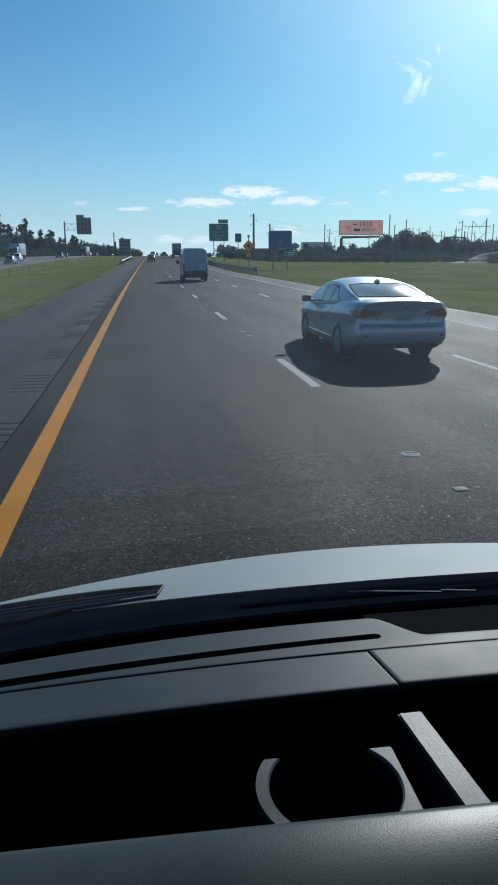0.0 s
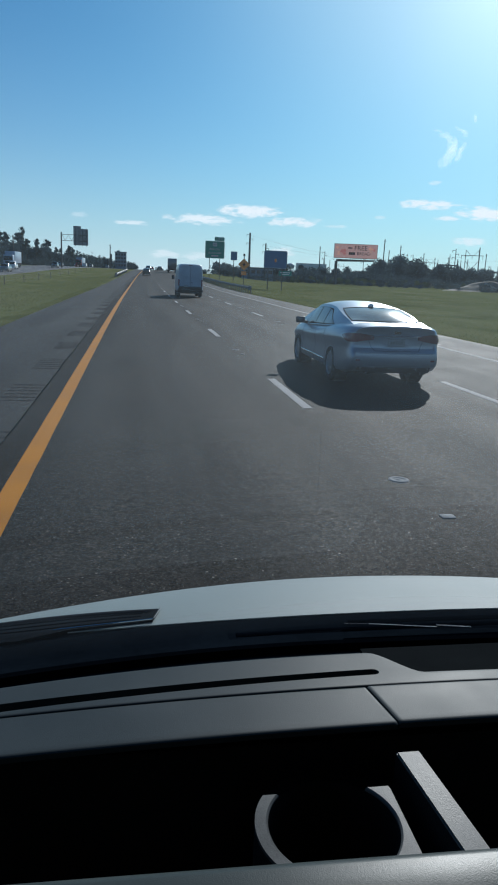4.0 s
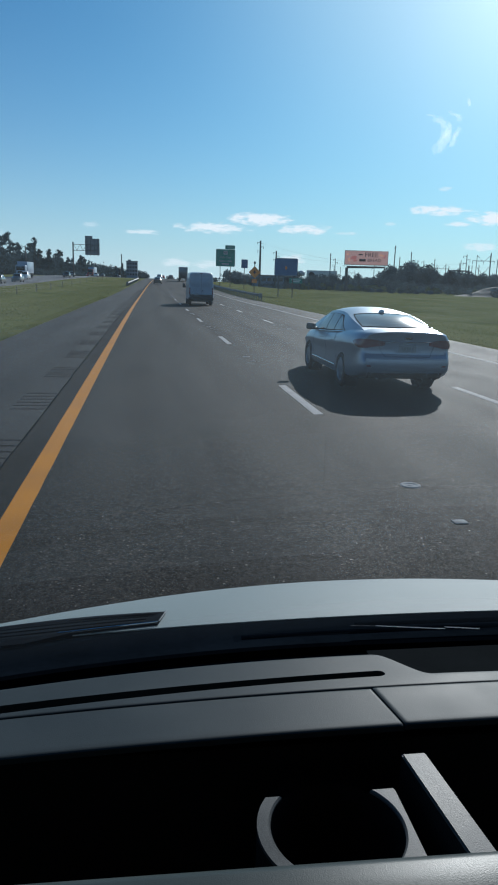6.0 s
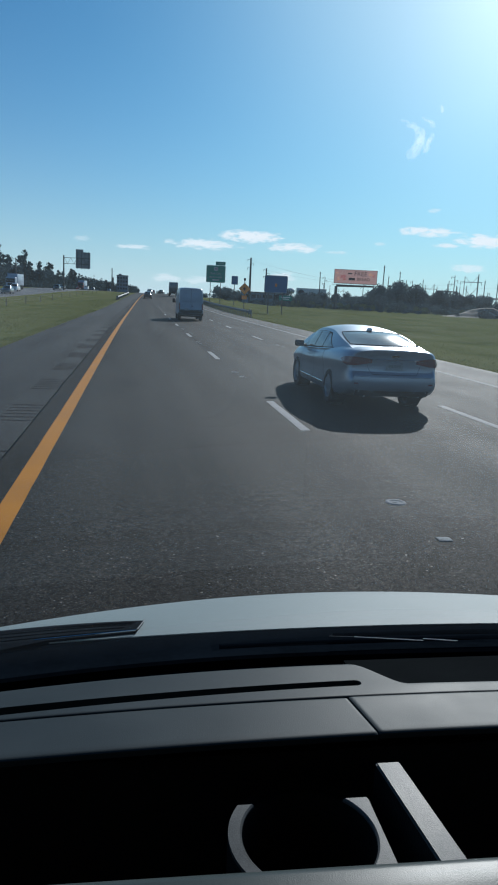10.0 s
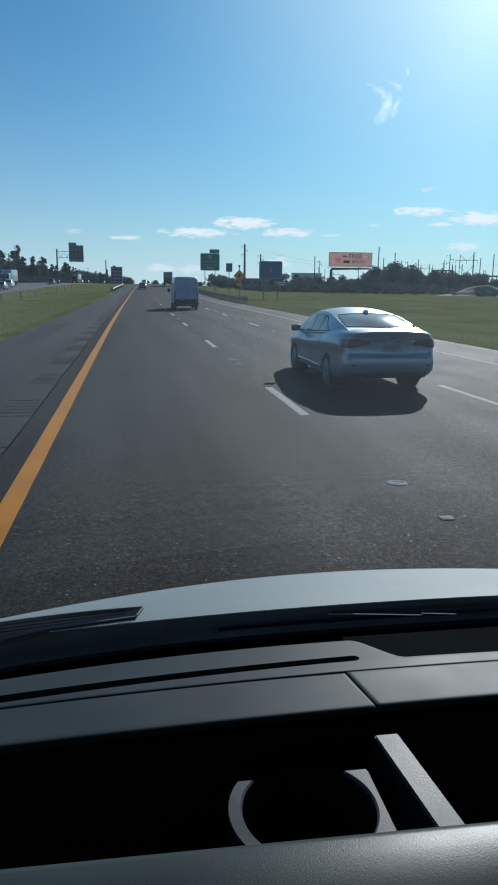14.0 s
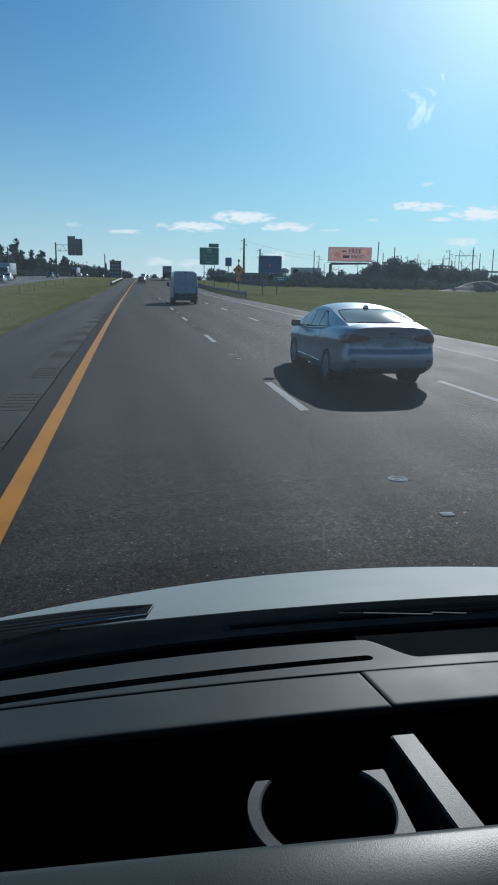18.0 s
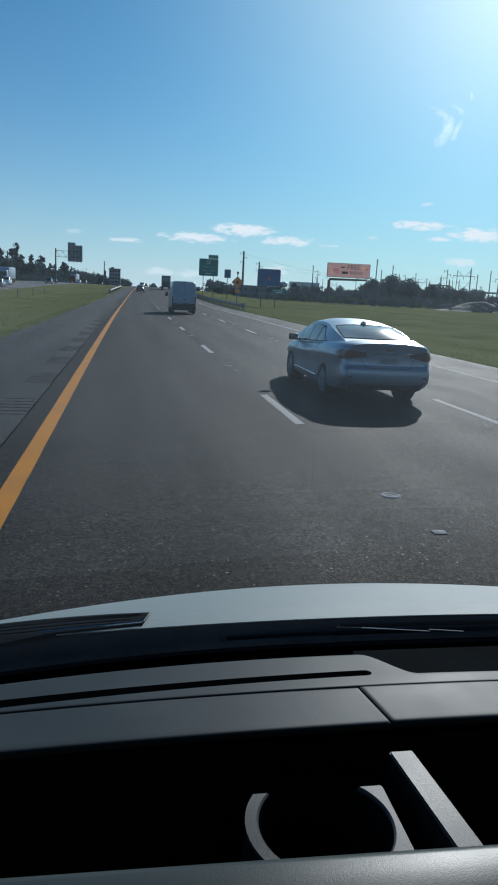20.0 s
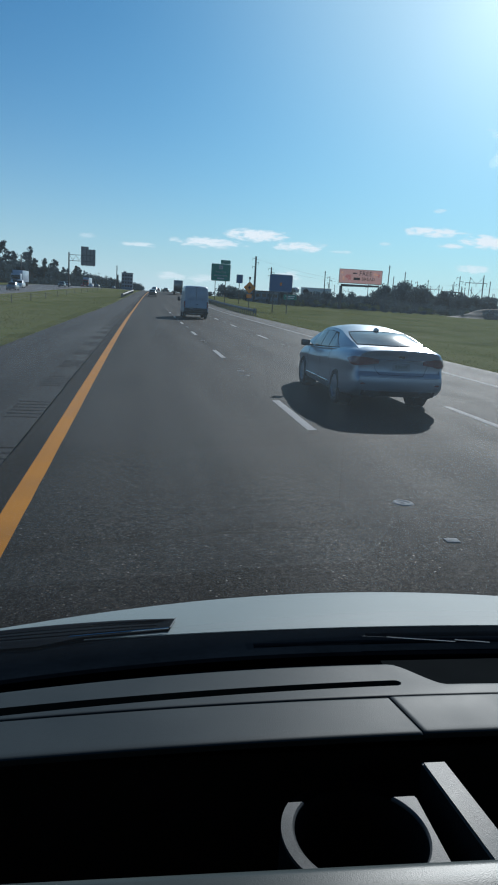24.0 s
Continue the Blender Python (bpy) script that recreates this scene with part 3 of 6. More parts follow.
# rumble strip: milled grooves in groups, with plain asphalt between the groups
bm = bmesh.new()
prof, y = [(Y0, 0.0)], 0.0
RUMBLE0 = 3.4
while y < 150:
    for k in range(6):
        a = RUMBLE0 + y + 0.30 * k
        prof += [(a, 0.0), (a + 0.055, -0.009), (a + 0.14, -0.012), (a + 0.170, 0.0)]
    y += 3.62
prof.append((Y1, 0.0))
x0, x1 = -2.14, -1.62
prof = prof[:-1] + [(yy, 0.0) for yy in LONG if yy > prof[-2][0] + .5]
gr = [[bm.verts.new((x + bend(py), py, pz + rise(x, py))) for x in (x0, x1)] for py, pz in prof]
for a, b in zip(gr, gr[1:]):
    bm.faces.new((a[0], a[1], b[1], b[0]))
tagged(part("rumble_strip", bm, M_SHOULDER, None, smooth=False), "rumble strip milled into the shoulder asphalt", "road", "", "structure")

# painted lines
def paint_line(name, x, w, material, label, y0, y1, z=0.004):
    n = int((y1 - y0) / .5) if y1 - y0 < 200 else int((y1 - y0) / 8)
    rng = random.Random(int(x * 100))

    def edge(u, v):
        yy = y0 + (y1 - y0) * u
        return (x + (v - 0.5) * w + rng.uniform(-0.0022, 0.0022) + bend(yy), yy, z + rise(x, yy))
    return tagged(part(name, slab(edge, span(0, 1, n), (0, 1), 0.004), material, None, smooth=False), label, "road marking", "", "structure")


for a, b in ((-30, 120), (120, 1400)):
    paint_line("yellow_edge_line", X_YEL, 0.19, M_YELLOW, "solid yellow edge line on the asphalt", a, b)
    paint_line("white_edge_line", X_EDGE, 0.15, M_WHITE, "solid white edge line on the asphalt", a, b)
bm = slab(lambda u, v: ((v - 0.5) * 0.15 + random.uniform(-.004, .004), 3.05 * u + (v - .5) * 0.02, 0.004), span(0, 1, 8), (0, 1), 0.004)
first = None
for lx, ph in ((X_A, 10.4), (X_B, 10.4)):
    for k in range(-2, 30):
        at = on_road(lx, ph + 12.19 * k)
        if first is None:
            first = tagged(part("lane_dash", bm, M_WHITE, None, smooth=False, at=at), "worn white lane dash on the asphalt", "road marking", "lane dashes", "structure")
        else:
            copy_thing(first, at)
# raised reflector studs on the lane line
def stud(x, y):
    s = thing("road_stud", "pale raised reflector stud on the lane line", "road stud", "road studs", at=Matrix.Translation((x, y, 0)))
    bm = bmesh.new()
    prof = ((.105, 0), (.098, .006), (.080, .008), (.066, .005), (.060, .001), (.03, .001), (.022, .006), (.004, .007))
    for a, b in zip(prof, prof[1:]):
        sheet(lambda u, v: (u[0] * math.cos(v), u[0] * math.sin(v), u[1]), (a, b), [2 * math.pi * k / 24 for k in range(24)], bm=bm, close=True)
    part("base", bm, M_STUD, s, weld=True)
    part("reflector", box(-0.06, 0.06, -0.05, 0.05, 0.0, 0.009, 0.004), M_STUD, s, at=Matrix.Translation((.02, -1.12, 0)))
    return s


one = stud(X_A + 0.02, 6.55)
for k in range(0, 9):
    copy_thing(one, on_road(X_B + 0.05, 6.55 + 12.19 * k))
    if k:
        copy_thing(one, on_road(X_A + 0.02, 6.55 + 12.19 * k))
# ---------------------------------------------------------------- the cab: dashboard, cowl, bonnet, windscreen
CX = 0.25                       # where the dash's long curves are furthest forward
XL, XR = -0.62, 1.12


def dash_z(y):
    return 1.5297 - 0.08 * y


def c_band(x): return 0.8175 - (0.24 if x < 0.16 else 0.05) * (x - 0.16) ** 2
def c_slot1(x): return 0.772 - 0.143 * (x - CX) ** 2
def c_slot0(x): return 0.7582 - 0.155 * (x - CX) ** 2
def c_line(x): return 0.731 - 0.114 * (x - 0.20) ** 2
def c_tray(x): return 0.648 - 0.08 * (x - 0.20) ** 2


dash = thing("dashboard", "dark grey grained plastic dashboard with an open tray", "dashboard")


def dash_panel(name, xs, lo, hi, gap=0.0015, material=M_DASH, thick=0.02, drop=0.0, crown=0.0, round_lo=0.0, label="", flat_lo=False, flat_hi=False):
    """A dash panel between two long curves, its edges turned down."""
    def f(u, v):
        x = u
        ya, yb = lo(x) + gap, hi(x) - gap
        y = ya + (yb - ya) * v
        z = dash_z(y) - drop + crown * math.sin(math.pi * v)
        e = min(9 if flat_lo else v, 9 if flat_hi else 1 - v) * (yb - ya)
        if e < 0.0025:
            z -= 0.0012 * (1 - e / 0.0025) ** 2
        if round_lo and v < 0.12:
            z -= round_lo * (1 - v / 0.12) ** 2
        return (x, y, z)
    vs = [0, 0.01, 0.03, 0.06, 0.12, 0.3, 0.5, 0.7, 0.9, 0.96, 0.985, 1]
    return part(name, slab(f, xs, vs, thick), material, dash, label)


# the panel before the tray is cut by a slanting joint into a left and a right piece
def cut_panel(name, side):
    def f(u, v):
        xm = 0.153 - 0.011 * v
        x = (XL + (xm - 0.0007 - XL) * u) if side < 0 else (xm + 0.0007 + (XR - xm) * u)
        ya, yb = c_tray(x), c_line(x) - 0.0015
        y = ya + (yb - ya) * v
        z = dash_z(y) + (0.0012 if side > 0 else 0)
        e = (1 - u if side < 0 else u) * (xm - XL)
        if e < 0.0015:
            z -= 0.001 * (1 - e / 0.0015)
        if v < 0.06:
            z -= 0.002 * (1 - v / 0.06) ** 2
        if v > 0.97:
            z -= 0.002 * (v - 0.97) / 0.03
        return (x, y, z)
    us = [1 - (1 - t) ** 2 for t in span(0, 1, 40)] if side < 0 else [t * t for t in span(0, 1, 40)]
    part(name, slab(f, us, [0, .015, .03, .06, .15, .4, .7, .94, .97, 1], 0.006), M_DASH, dash)


cut_panel("top_panel", -1)
cut_panel("top_panel", 1)
# behind the joint: a narrow fillet, the defroster slot and the rear deck
SX0, SX1 = 0.162, 0.1705


def slot_end(x):
    """1 along the slot, falling to 0 round its end."""
    return 1.0 if x < SX0 else math.sqrt(max(0, 1 - ((x - SX0) / (SX1 - SX0)) ** 2))


def c_mid(x): return (c_slot0(x) + c_slot1(x)) / 2
def c_up(x): return c_mid(x) + (c_slot1(x) - c_mid(x)) * slot_end(x)
def c_dn(x): return c_mid(x) - (c_mid(x) - c_slot0(x)) * slot_end(x)


def c_pocket(x):
    """Front edge of the dark pocket at the middle of the dash."""
    t = min(1, max(0, (x - 0.172) / 0.056))
    return c_band(x) - 0.058 * t * t * (3 - 2 * t) - 0.02 * max(0, x - 0.25)


ends = span(XL, SX0, 30) + span(SX0, SX1, 10)[1:]
dash_panel("slot_fillet", ends, c_line, c_dn, gap=0.0004, flat_hi=True)
dash_panel("rear_deck", ends, c_up, c_pocket, gap=0.0, flat_lo=True)
dash_panel("rear_deck", span(SX1, 0.27, 14) + span(0.27, XR, 30)[1:], c_line, c_pocket, gap=0.0004)
part("defroster_slot", slab(lambda u, v: (u, c_line(u) + (c_slot1(u) - c_line(u)) * v, dash_z(0.75) - 0.03), span(XL, 0.17, 20), (0, 1), 0.01), M_DASHSHADE, dash, "deep defroster slot, coloured black for its shade")
part("pocket_floor", slab(lambda u, v: (u, 0.72 + 0.13 * v, dash_z(0.76) - 0.012 - 0.006 * v), span(0.1745, XR, 20), (0, 0.5, 1), 0.01), M_POCKET, dash, "recessed speaker pocket, darkened for its shade")
# the little fins seen in the slot
for k in range(7):
    xk = -0.30 + 0.065 * k
    part("slot_fin", box(xk, xk + 0.0025, c_slot0(xk) + .001, c_slot1(xk) - .001, dash_z(.75) - 0.03, dash_z(.75) - 0.010), M_DASH, dash)

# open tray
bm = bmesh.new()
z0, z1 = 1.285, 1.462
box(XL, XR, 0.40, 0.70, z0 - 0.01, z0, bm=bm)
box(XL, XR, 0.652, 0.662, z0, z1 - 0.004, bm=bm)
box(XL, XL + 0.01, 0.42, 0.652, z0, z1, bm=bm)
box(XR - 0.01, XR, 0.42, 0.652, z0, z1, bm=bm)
part("tray", bm, M_DASHSHADE, dash, "deep open tray, coloured black for its shade", smooth=False)

# cup holder: a plate with a round hole and a straight right-hand flank
cx, cy, ri, ro, zt = 0.0550, 0.548, 0.0618, 0.0742, 1.4470
bm = bmesh.new()
n = 72
ring_in, ring_out = [], []
for k in range(n):
    a = 2 * math.pi * k / n
    ring_in.append((cx + ri * math.cos(a), cy + ri * math.sin(a)))
    c, s = math.cos(a), math.sin(a)
    r = ro
    if c > 0:                                  # the flank: out to a straight wall
        r = min((0.1240 - cx) / max(c, 1e-3), ro * 1.75)
        if s > 0.45:
            r = min(r, ro * (1 + 0.35 * max(0, 0.85 - s)))
        r = max(r, ri + 0.0035)
    ring_out.append((cx + r * c, cy + r * s))
def ringv(pts, z):
    return [bm.verts.new((x, y, z)) for x, y in pts]
ti, to_ = ringv([(cx + (x - cx) * 1.03, cy + (y - cy) * 1.03) for x, y in ring_in], zt), ringv(ring_out, zt)
ch_i = ringv(ring_in, zt - 0.0016)
lo_i, lo_o = ringv(ring_in, zt - 0.004), ringv(ring_out, zt - 0.004)
SHADE_GAP = range(9, 27)                            # rim left out where the dash panel's shade would hide it
for k in range(n):
    if k in SHADE_GAP:
        continue
    j = (k + 1) % n
    for a, b in ((ti, to_), (lo_i, ch_i), (ch_i, ti), (to_, lo_o)):
        bm.faces.new((a[k], a[j], b[j], b[k]))
for k in (9, 27):
    bm.faces.new((ti[k], to_[k], lo_o[k], lo_i[k], ch_i[k]))
bmesh.ops.delete(bm, geom=[v for v in bm.verts if not v.link_faces], context="VERTS")
# trim the rim along the edge of the panel's shade
bmesh.ops.bisect_plane(bm, geom=bm.verts[:] + bm.edges[:] + bm.faces[:], plane_co=(0, .5915, 0), plane_no=(0, 1, 0), clear_outer=True)
holder = part("cup_holder", bm, M_RIMLIT, dash, "grained cup holder rim in the tray")
# The well takes the tray's shade colour, unlike its rim.
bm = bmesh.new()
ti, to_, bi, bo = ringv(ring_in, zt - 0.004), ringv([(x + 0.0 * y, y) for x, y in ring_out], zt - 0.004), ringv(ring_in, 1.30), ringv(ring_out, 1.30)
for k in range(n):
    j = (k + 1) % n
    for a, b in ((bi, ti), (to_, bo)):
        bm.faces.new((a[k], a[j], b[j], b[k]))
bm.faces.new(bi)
part("cup_well", bm, M_DASHSHADE, holder, "cup holder well, coloured black for its shade")
# divider rib beside it, ended where the dash panel's shade begins
bm = bmesh.new()
rib = [(0.1368, 0.6210), (0.1622, 0.6210), (0.1790, 0.44), (0.1536, 0.44)]
rib = [(x + 0.004, y) for x, y in rib]
top = [bm.verts.new((x, y, 1.4630)) for x, y in rib]
bot = [bm.verts.new((x, y, 1.4600)) for x, y in rib]
bm.faces.new(top)
bm.faces.new(bot[::-1])
for k in range(4):
    bm.faces.new((top[k], top[(k + 1) % 4], bot[(k + 1) % 4], bot[k]))
bmesh.ops.bevel(bm, geom=[e for e in bm.edges if all(v.co.z > 1.4615 for v in e.verts)], offset=0.0015, segments=2, affect="EDGES")
divider = part("divider", bm, M_RIMLIT, dash, "grained divider rib in the tray")
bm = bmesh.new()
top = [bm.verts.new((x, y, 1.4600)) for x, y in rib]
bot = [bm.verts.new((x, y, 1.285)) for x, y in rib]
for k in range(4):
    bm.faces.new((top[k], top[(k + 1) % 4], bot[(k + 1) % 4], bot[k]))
part("divider_wall", bm, M_DASHSHADE, divider)

# rounded near edge of the dash
def lip(u, v):
    x = u
    y = 0.4605 - 0.026 * (x - 0.2) - 0.01 * (x - 0.2) ** 2
    prof = ((0.0, -0.10), (0.0, -0.02), (-0.0012, -0.004), (-0.004, -0.0008), (-0.010, 0.0004), (-0.03, 0.0022), (-0.07, 0.0015), (-0.12, -0.012), (-0.17, -0.045), (-0.20, -0.10), (-0.21, -0.30))
    dy, dz = prof[int(v)]
    return (x, y + dy, 1.4930 + dz)
part("near_edge", sheet(lip, span(XL, XR, 24), range(11)), M_LIP, dash, "rounded grey-green soft edge of the dash")
part("lower_dash", box(XL, XR, 0.262, 0.42, 0.66, 1.274), M_DASHSHADE, dash, "dark lower dashboard")

# black cowl below the windscreen, outside the dash
cowl = thing("windscreen_cowl", "black glossy cowl panel between windscreen and bonnet", "cowl")
def c_cowl1(x): return 1.0585 - 0.10 * (x - 0.33) ** 2
def cowl_f(u, v):
    ya, yb = c_band(u) + 0.002, c_cowl1(u) + 0.012
    y = ya + (yb - ya) * v
    z = 1.448 - 0.052 * v - 0.014 * math.sin(math.pi * v)
    return (u, y, z)
part("cowl_panel", slab(cowl_f, span(XL - 0.1, XR + 0.1, 50), span(0, 1, 10), 0.03), M_COWL, cowl)
part("cowl_seal", slab(lambda u, v: (u, c_band(u) + 0.085 + 0.012 * v, 1.4305 - 0.003 * v + 0.004 * math.sin(math.pi * v)), span(XL - 0.1, XR + 0.1, 40), (0, .5, 1), 0.01), M_COWL, cowl)
wiper = thing("windscreen_wiper", "black windscreen wiper parked on the cowl", "wiper")
def wip_y(x): return 0.972 - 0.05 * (x - 0.5) ** 2
part("blade", sheet(lambda u, v: (u, wip_y(u) + 0.004 * math.cos(v), 1.4185 - 0.006 * u + 0.0035 * math.sin(v)), span(0.02, 0.86, 24), [2 * math.pi * k / 8 for k in range(8)], close=True), M_COWL, wiper)
part("arm", rod((0.20, 0.985, 1.420), (0.62, 0.982, 1.420), 0.003, 0.005), M_COWL, wiper)
# thin pale rods stand in for sun glints on the arm and cowl
part("arm_clip", rod((0.190, 0.974, 1.4238), (0.226, 0.970, 1.4237), 0.0004), M_STEEL, wiper, "pale rod for a glint along the wiper arm")
part("arm_clip", rod((0.228, 0.970, 1.4237), (0.332, 0.952, 1.4236), 0.0006), M_SIGNWHITE, wiper, "pale rod for a glint along the wiper arm")
part("arm_clip", rod((0.334, 0.958, 1.4236), (0.386, 0.948, 1.4236), 0.0006), M_SIGNWHITE, wiper, "pale rod for a glint along the wiper arm")
part("spring", rod((-0.046, 0.899, 1.4265), (-0.036, 0.899, 1.4268), 0.0015), M_STEEL, wiper)

# bonnet
bonnet = thing("bonnet", "white painted bonnet with a dark side grille", "bonnet")
def c_sil(x): return 1.413 - 0.33 * (x - 0.33) ** 2
HPROF = ((0, 0.0, 1.398), (0.2, 0.22, 1.386), (0.4, 0.5, 1.364), (0.7, 0.78, 1.336), (1.0, 1.0, 1.302))
def hood_pt(x, v):
    """v: 0 at the windscreen, 1 on the crest, then over the front."""
    y0, ys = c_cowl1(x), c_sil(x)
    if v <= 1:
        yy = curve_at([(a, b) for a, b, c in HPROF], v)
        z = curve_at([(a, c) for a, b, c in HPROF], v)
        return Vector((x, y0 + (ys - y0) * yy, z))
    t = v - 1
    return Vector((x, ys + 0.10 * math.sin(min(1, t) * 1.4), 1.302 - 0.05 * t - 0.50 * t ** 2.2))
part("bonnet_skin", slab(lambda u, v: hood_pt(u, v), span(-0.68, 1.34, 70), span(0, 1, 14) + [1.1, 1.25, 1.45, 1.7, 2.0], 0.012), M_HOOD, bonnet)
part("inner_wing", box(-0.5, 1.15, 0.44, 1.25, 0.62, 1.20), M_TRIM, bonnet, "dark engine bay under the bonnet")
# dark grille let into the near corner of the bonnet
def grille(u, v):
    a = -0.02 + 0.06 * max(0.0, (u - 0.45) / 0.55)
    b = 0.30 - 0.09 * u ** 2
    x = -0.46 + 0.358 * u + 0.014 * u * v
    p = hood_pt(x, max(0.0, a + (b - a) * v))
    if a + (b - a) * v < 0:
        p.y -= 0.02 * min(1, -(a + (b - a) * v) / 0.02)
    e = min(v, 1 - v, (1 - u) * 3)
    return p + Vector((0, 0, 0.0040 + (-0.003 if e > 0.10 else 0)))
part("grille", slab(grille, span(0, 1, 40), [0, .05, .09, .12, .3, .5, .7, .86, .9, .95, 1], 0.006), M_GRILLE, bonnet, "black plastic grille in the bonnet corner")
for s in (0.32, 0.55, 0.78):
    part("grille_slat", sheet(lambda u, v: grille(u * 0.93, s) + Vector((0, 0.002 * math.cos(v), 0.0004 + 0.0008 * math.sin(v))), span(0.05, 1, 20), [2 * math.pi * k / 6 for k in range(6)], close=True), M_COWL, bonnet)

part("grille_rim", tube([grille(1.0, .94 - .90 * t) + Vector((.002, 0, .0025)) for t in span(0, 1, 7)], .0011, 5), M_STEEL, bonnet, "worn rim of the bonnet grille")
part("grille_rim", tube([grille(1.0 - .42 * t, 0.03) + Vector((0, -.003, .0035)) for t in span(0, 1, 14)], .0010, 5), M_CHROME, bonnet, "bright rim of the bonnet grille")
# windscreen
screen = thing("windscreen", "clear raked windscreen with a small dried splash", "windscreen")
WB, WT = (0.954, 1.420), (0.1805, 2.34)
def screen_pt(x, s):
    bow = 0.20 * (x - CX) ** 2
    return Vector((x, WB[0] + (WT[0] - WB[0]) * s - bow, WB[1] + (WT[1] - WB[1]) * s))
pane = part("pane", sheet(screen_pt, span(-0.66, 1.16, 24), span(0, 1, 12)), clear_glass("windscreen_glass", ior=2.0, flare_veil=0.026), screen)
pane.visible_shadow = False
if pane.data.polygons[0].normal.y > 0:
    pane.data.flip_normals()
# the splash: two short streaks running into a drop
w_dir = Vector((0, WT[0] - WB[0], WT[1] - WB[1]))
w_nrm = Vector((0, -w_dir.z, w_dir.y)).normalized()
def splash(name, path, r0, r1, count=5):
    """A dried streak: many small overlapping flecks of film along a line."""
    rg = random.Random(int(path[0][0] * 1e5))
    for q in range(count):
        bm = bmesh.new()
        u = (q + .3 + .4 * rg.random()) / count
        k = min(len(path) - 2, int(u * (len(path) - 1)))
        t = u * (len(path) - 1) - k
        x, s = [a + (b - a) * t for a, b in zip(path[k], path[k + 1])]
        along = (Vector((path[k + 1][0] - path[k][0], 0, 0)) + w_dir * (path[k + 1][1] - path[k][1])).normalized()
        across = along.cross(w_nrm)
        spread = r0 + (r1 - r0) * u
        c = screen_pt(x + rg.gauss(0, .25) * spread, s + rg.gauss(0, .25) * spread / 1.2) + w_nrm * (0.001 + 0.00003 * q)
        r = spread * rg.uniform(.55, 1.0)
        ph = rg.uniform(0, 6)
        ring = [bm.verts.new(c + (along * (1.7 * math.cos(a)) + across * (1.0 * math.sin(a))) * r * (1 + .25 * math.sin(2 * a + ph) + .12 * math.sin(5 * a))) for a in [2 * math.pi * m / 14 for m in range(14)]]
        bm.faces.new(ring)
        part(name, bm, M_SMEAR, screen, "dried whitish splash on the glass", smooth=False)


splash("splash", [(0.0439, 0.6627), (0.0509, 0.6606), (0.0557, 0.659)], 0.0010, 0.0022)
splash("splash", [(0.0564, 0.6582), (0.0578, 0.6549), (0.0576, 0.65), (0.0584, 0.6453)], 0.0022, 0.0034)
splash("splash", [(0.0564, 0.6646), (0.0615, 0.6632), (0.0655, 0.6618)], 0.0008, 0.0018)
splash("splash", [(0.0658, 0.6559), (0.066, 0.6525), (0.0648, 0.6474)], 0.0020, 0.0028)
splash("splash", [(0.0597, 0.6578), (0.0606, 0.653), (0.0606, 0.6487)], 0.0028, 0.0034)
splash("splash", [(0.0662, 0.6709), (0.0671, 0.6693)], 0.0016, 0.0012, 2)

# unseen plain lining, closes the cab round the camera and keeps sky light off the dash
tagged(part("cab_roof", box(-0.75, 1.25, -1.6, 0.24, 2.36, 2.42), M_LINER), "plain unseen cab roof lining that blocks sky light", "cab", "", "structure")
tagged(part("cab_back_wall", box(-0.75, 1.25, -1.66, -1.60, 0.6, 2.48), M_LINER), "plain unseen cab back wall that blocks sky light", "cab", "", "structure")
tagged(part("cab_floor", box(-0.75, 1.25, -1.6, 0.42, 0.60, 0.66), M_LINER), "plain cab floor", "cab", "", "structure")
tagged(part("cab_door_left", box(-0.80, -0.75, -1.6, 0.45, 0.6, 2.42), M_LINER), "plain unseen cab side wall that blocks side light", "cab", "", "structure")
tagged(part("cab_door_right", box(1.25, 1.30, -1.6, 0.45, 0.6, 2.42), M_LINER), "plain unseen cab side wall that blocks side light", "cab", "", "structure")
# ---------------------------------------------------------------- vehicles
def lathe(profile, n=32, axis="X"):
    """A turned shape: profile of (radius, offset along the axle)."""
    bm = bmesh.new()
    rows = []
    for r, o in profile:
        rows.append([bm.verts.new((o, r * math.cos(2 * math.pi * k / n), r * math.sin(2 * math.pi * k / n))) for k in range(n)])
    for A, B in zip(rows, rows[1:]):
        for k in range(n):
            bm.faces.new((A[k], A[(k + 1) % n], B[(k + 1) % n], B[k]))
    return bm


def wheel(parent, x, y, r, w, side, spokes=10):
    """A tyre on an alloy rim; side +1 looks to the right."""
    h = w / 2
    tyre = part("wheel", lathe([(r * .64, -h * .8), (r * .70, -h), (r * .90, -h), (r * .985, -h * .75), (r, -h * .35), (r, h * .35), (r * .985, h * .75), (r * .90, h), (r * .70, h), (r * .64, h * .8)], 36), M_TYRE, parent,
                "black tyre on a silver alloy rim", at=Matrix.Translation((x, y, r)))
    s = side
    part("rim", lathe([(r * .66, s * h * .9), (r * .63, s * h * .98), (r * .60, s * h * .8), (r * .58, -s * h * .5), (r * .10, -s * h * .5)], 32), M_RIM, tyre)
    for k in range(spokes):
        a = 2 * math.pi * k / spokes
        bm = box(-0.012, 0.012, -0.016, 0.016, r * .08, r * .62, 0.004)
        bmesh.ops.transform(bm, verts=bm.verts, matrix=pose(s * h * .62, 0, 0) @ Matrix.Rotation(a, 4, "X"))
        part("spoke", bm, M_RIM, tyre)
    part("hub", lathe([(r * .13, s * h * .3), (r * .13, s * h * .72), (r * .09, s * h * .8), (0.002, s * h * .8)], 16), M_RIM, tyre)
    return tyre


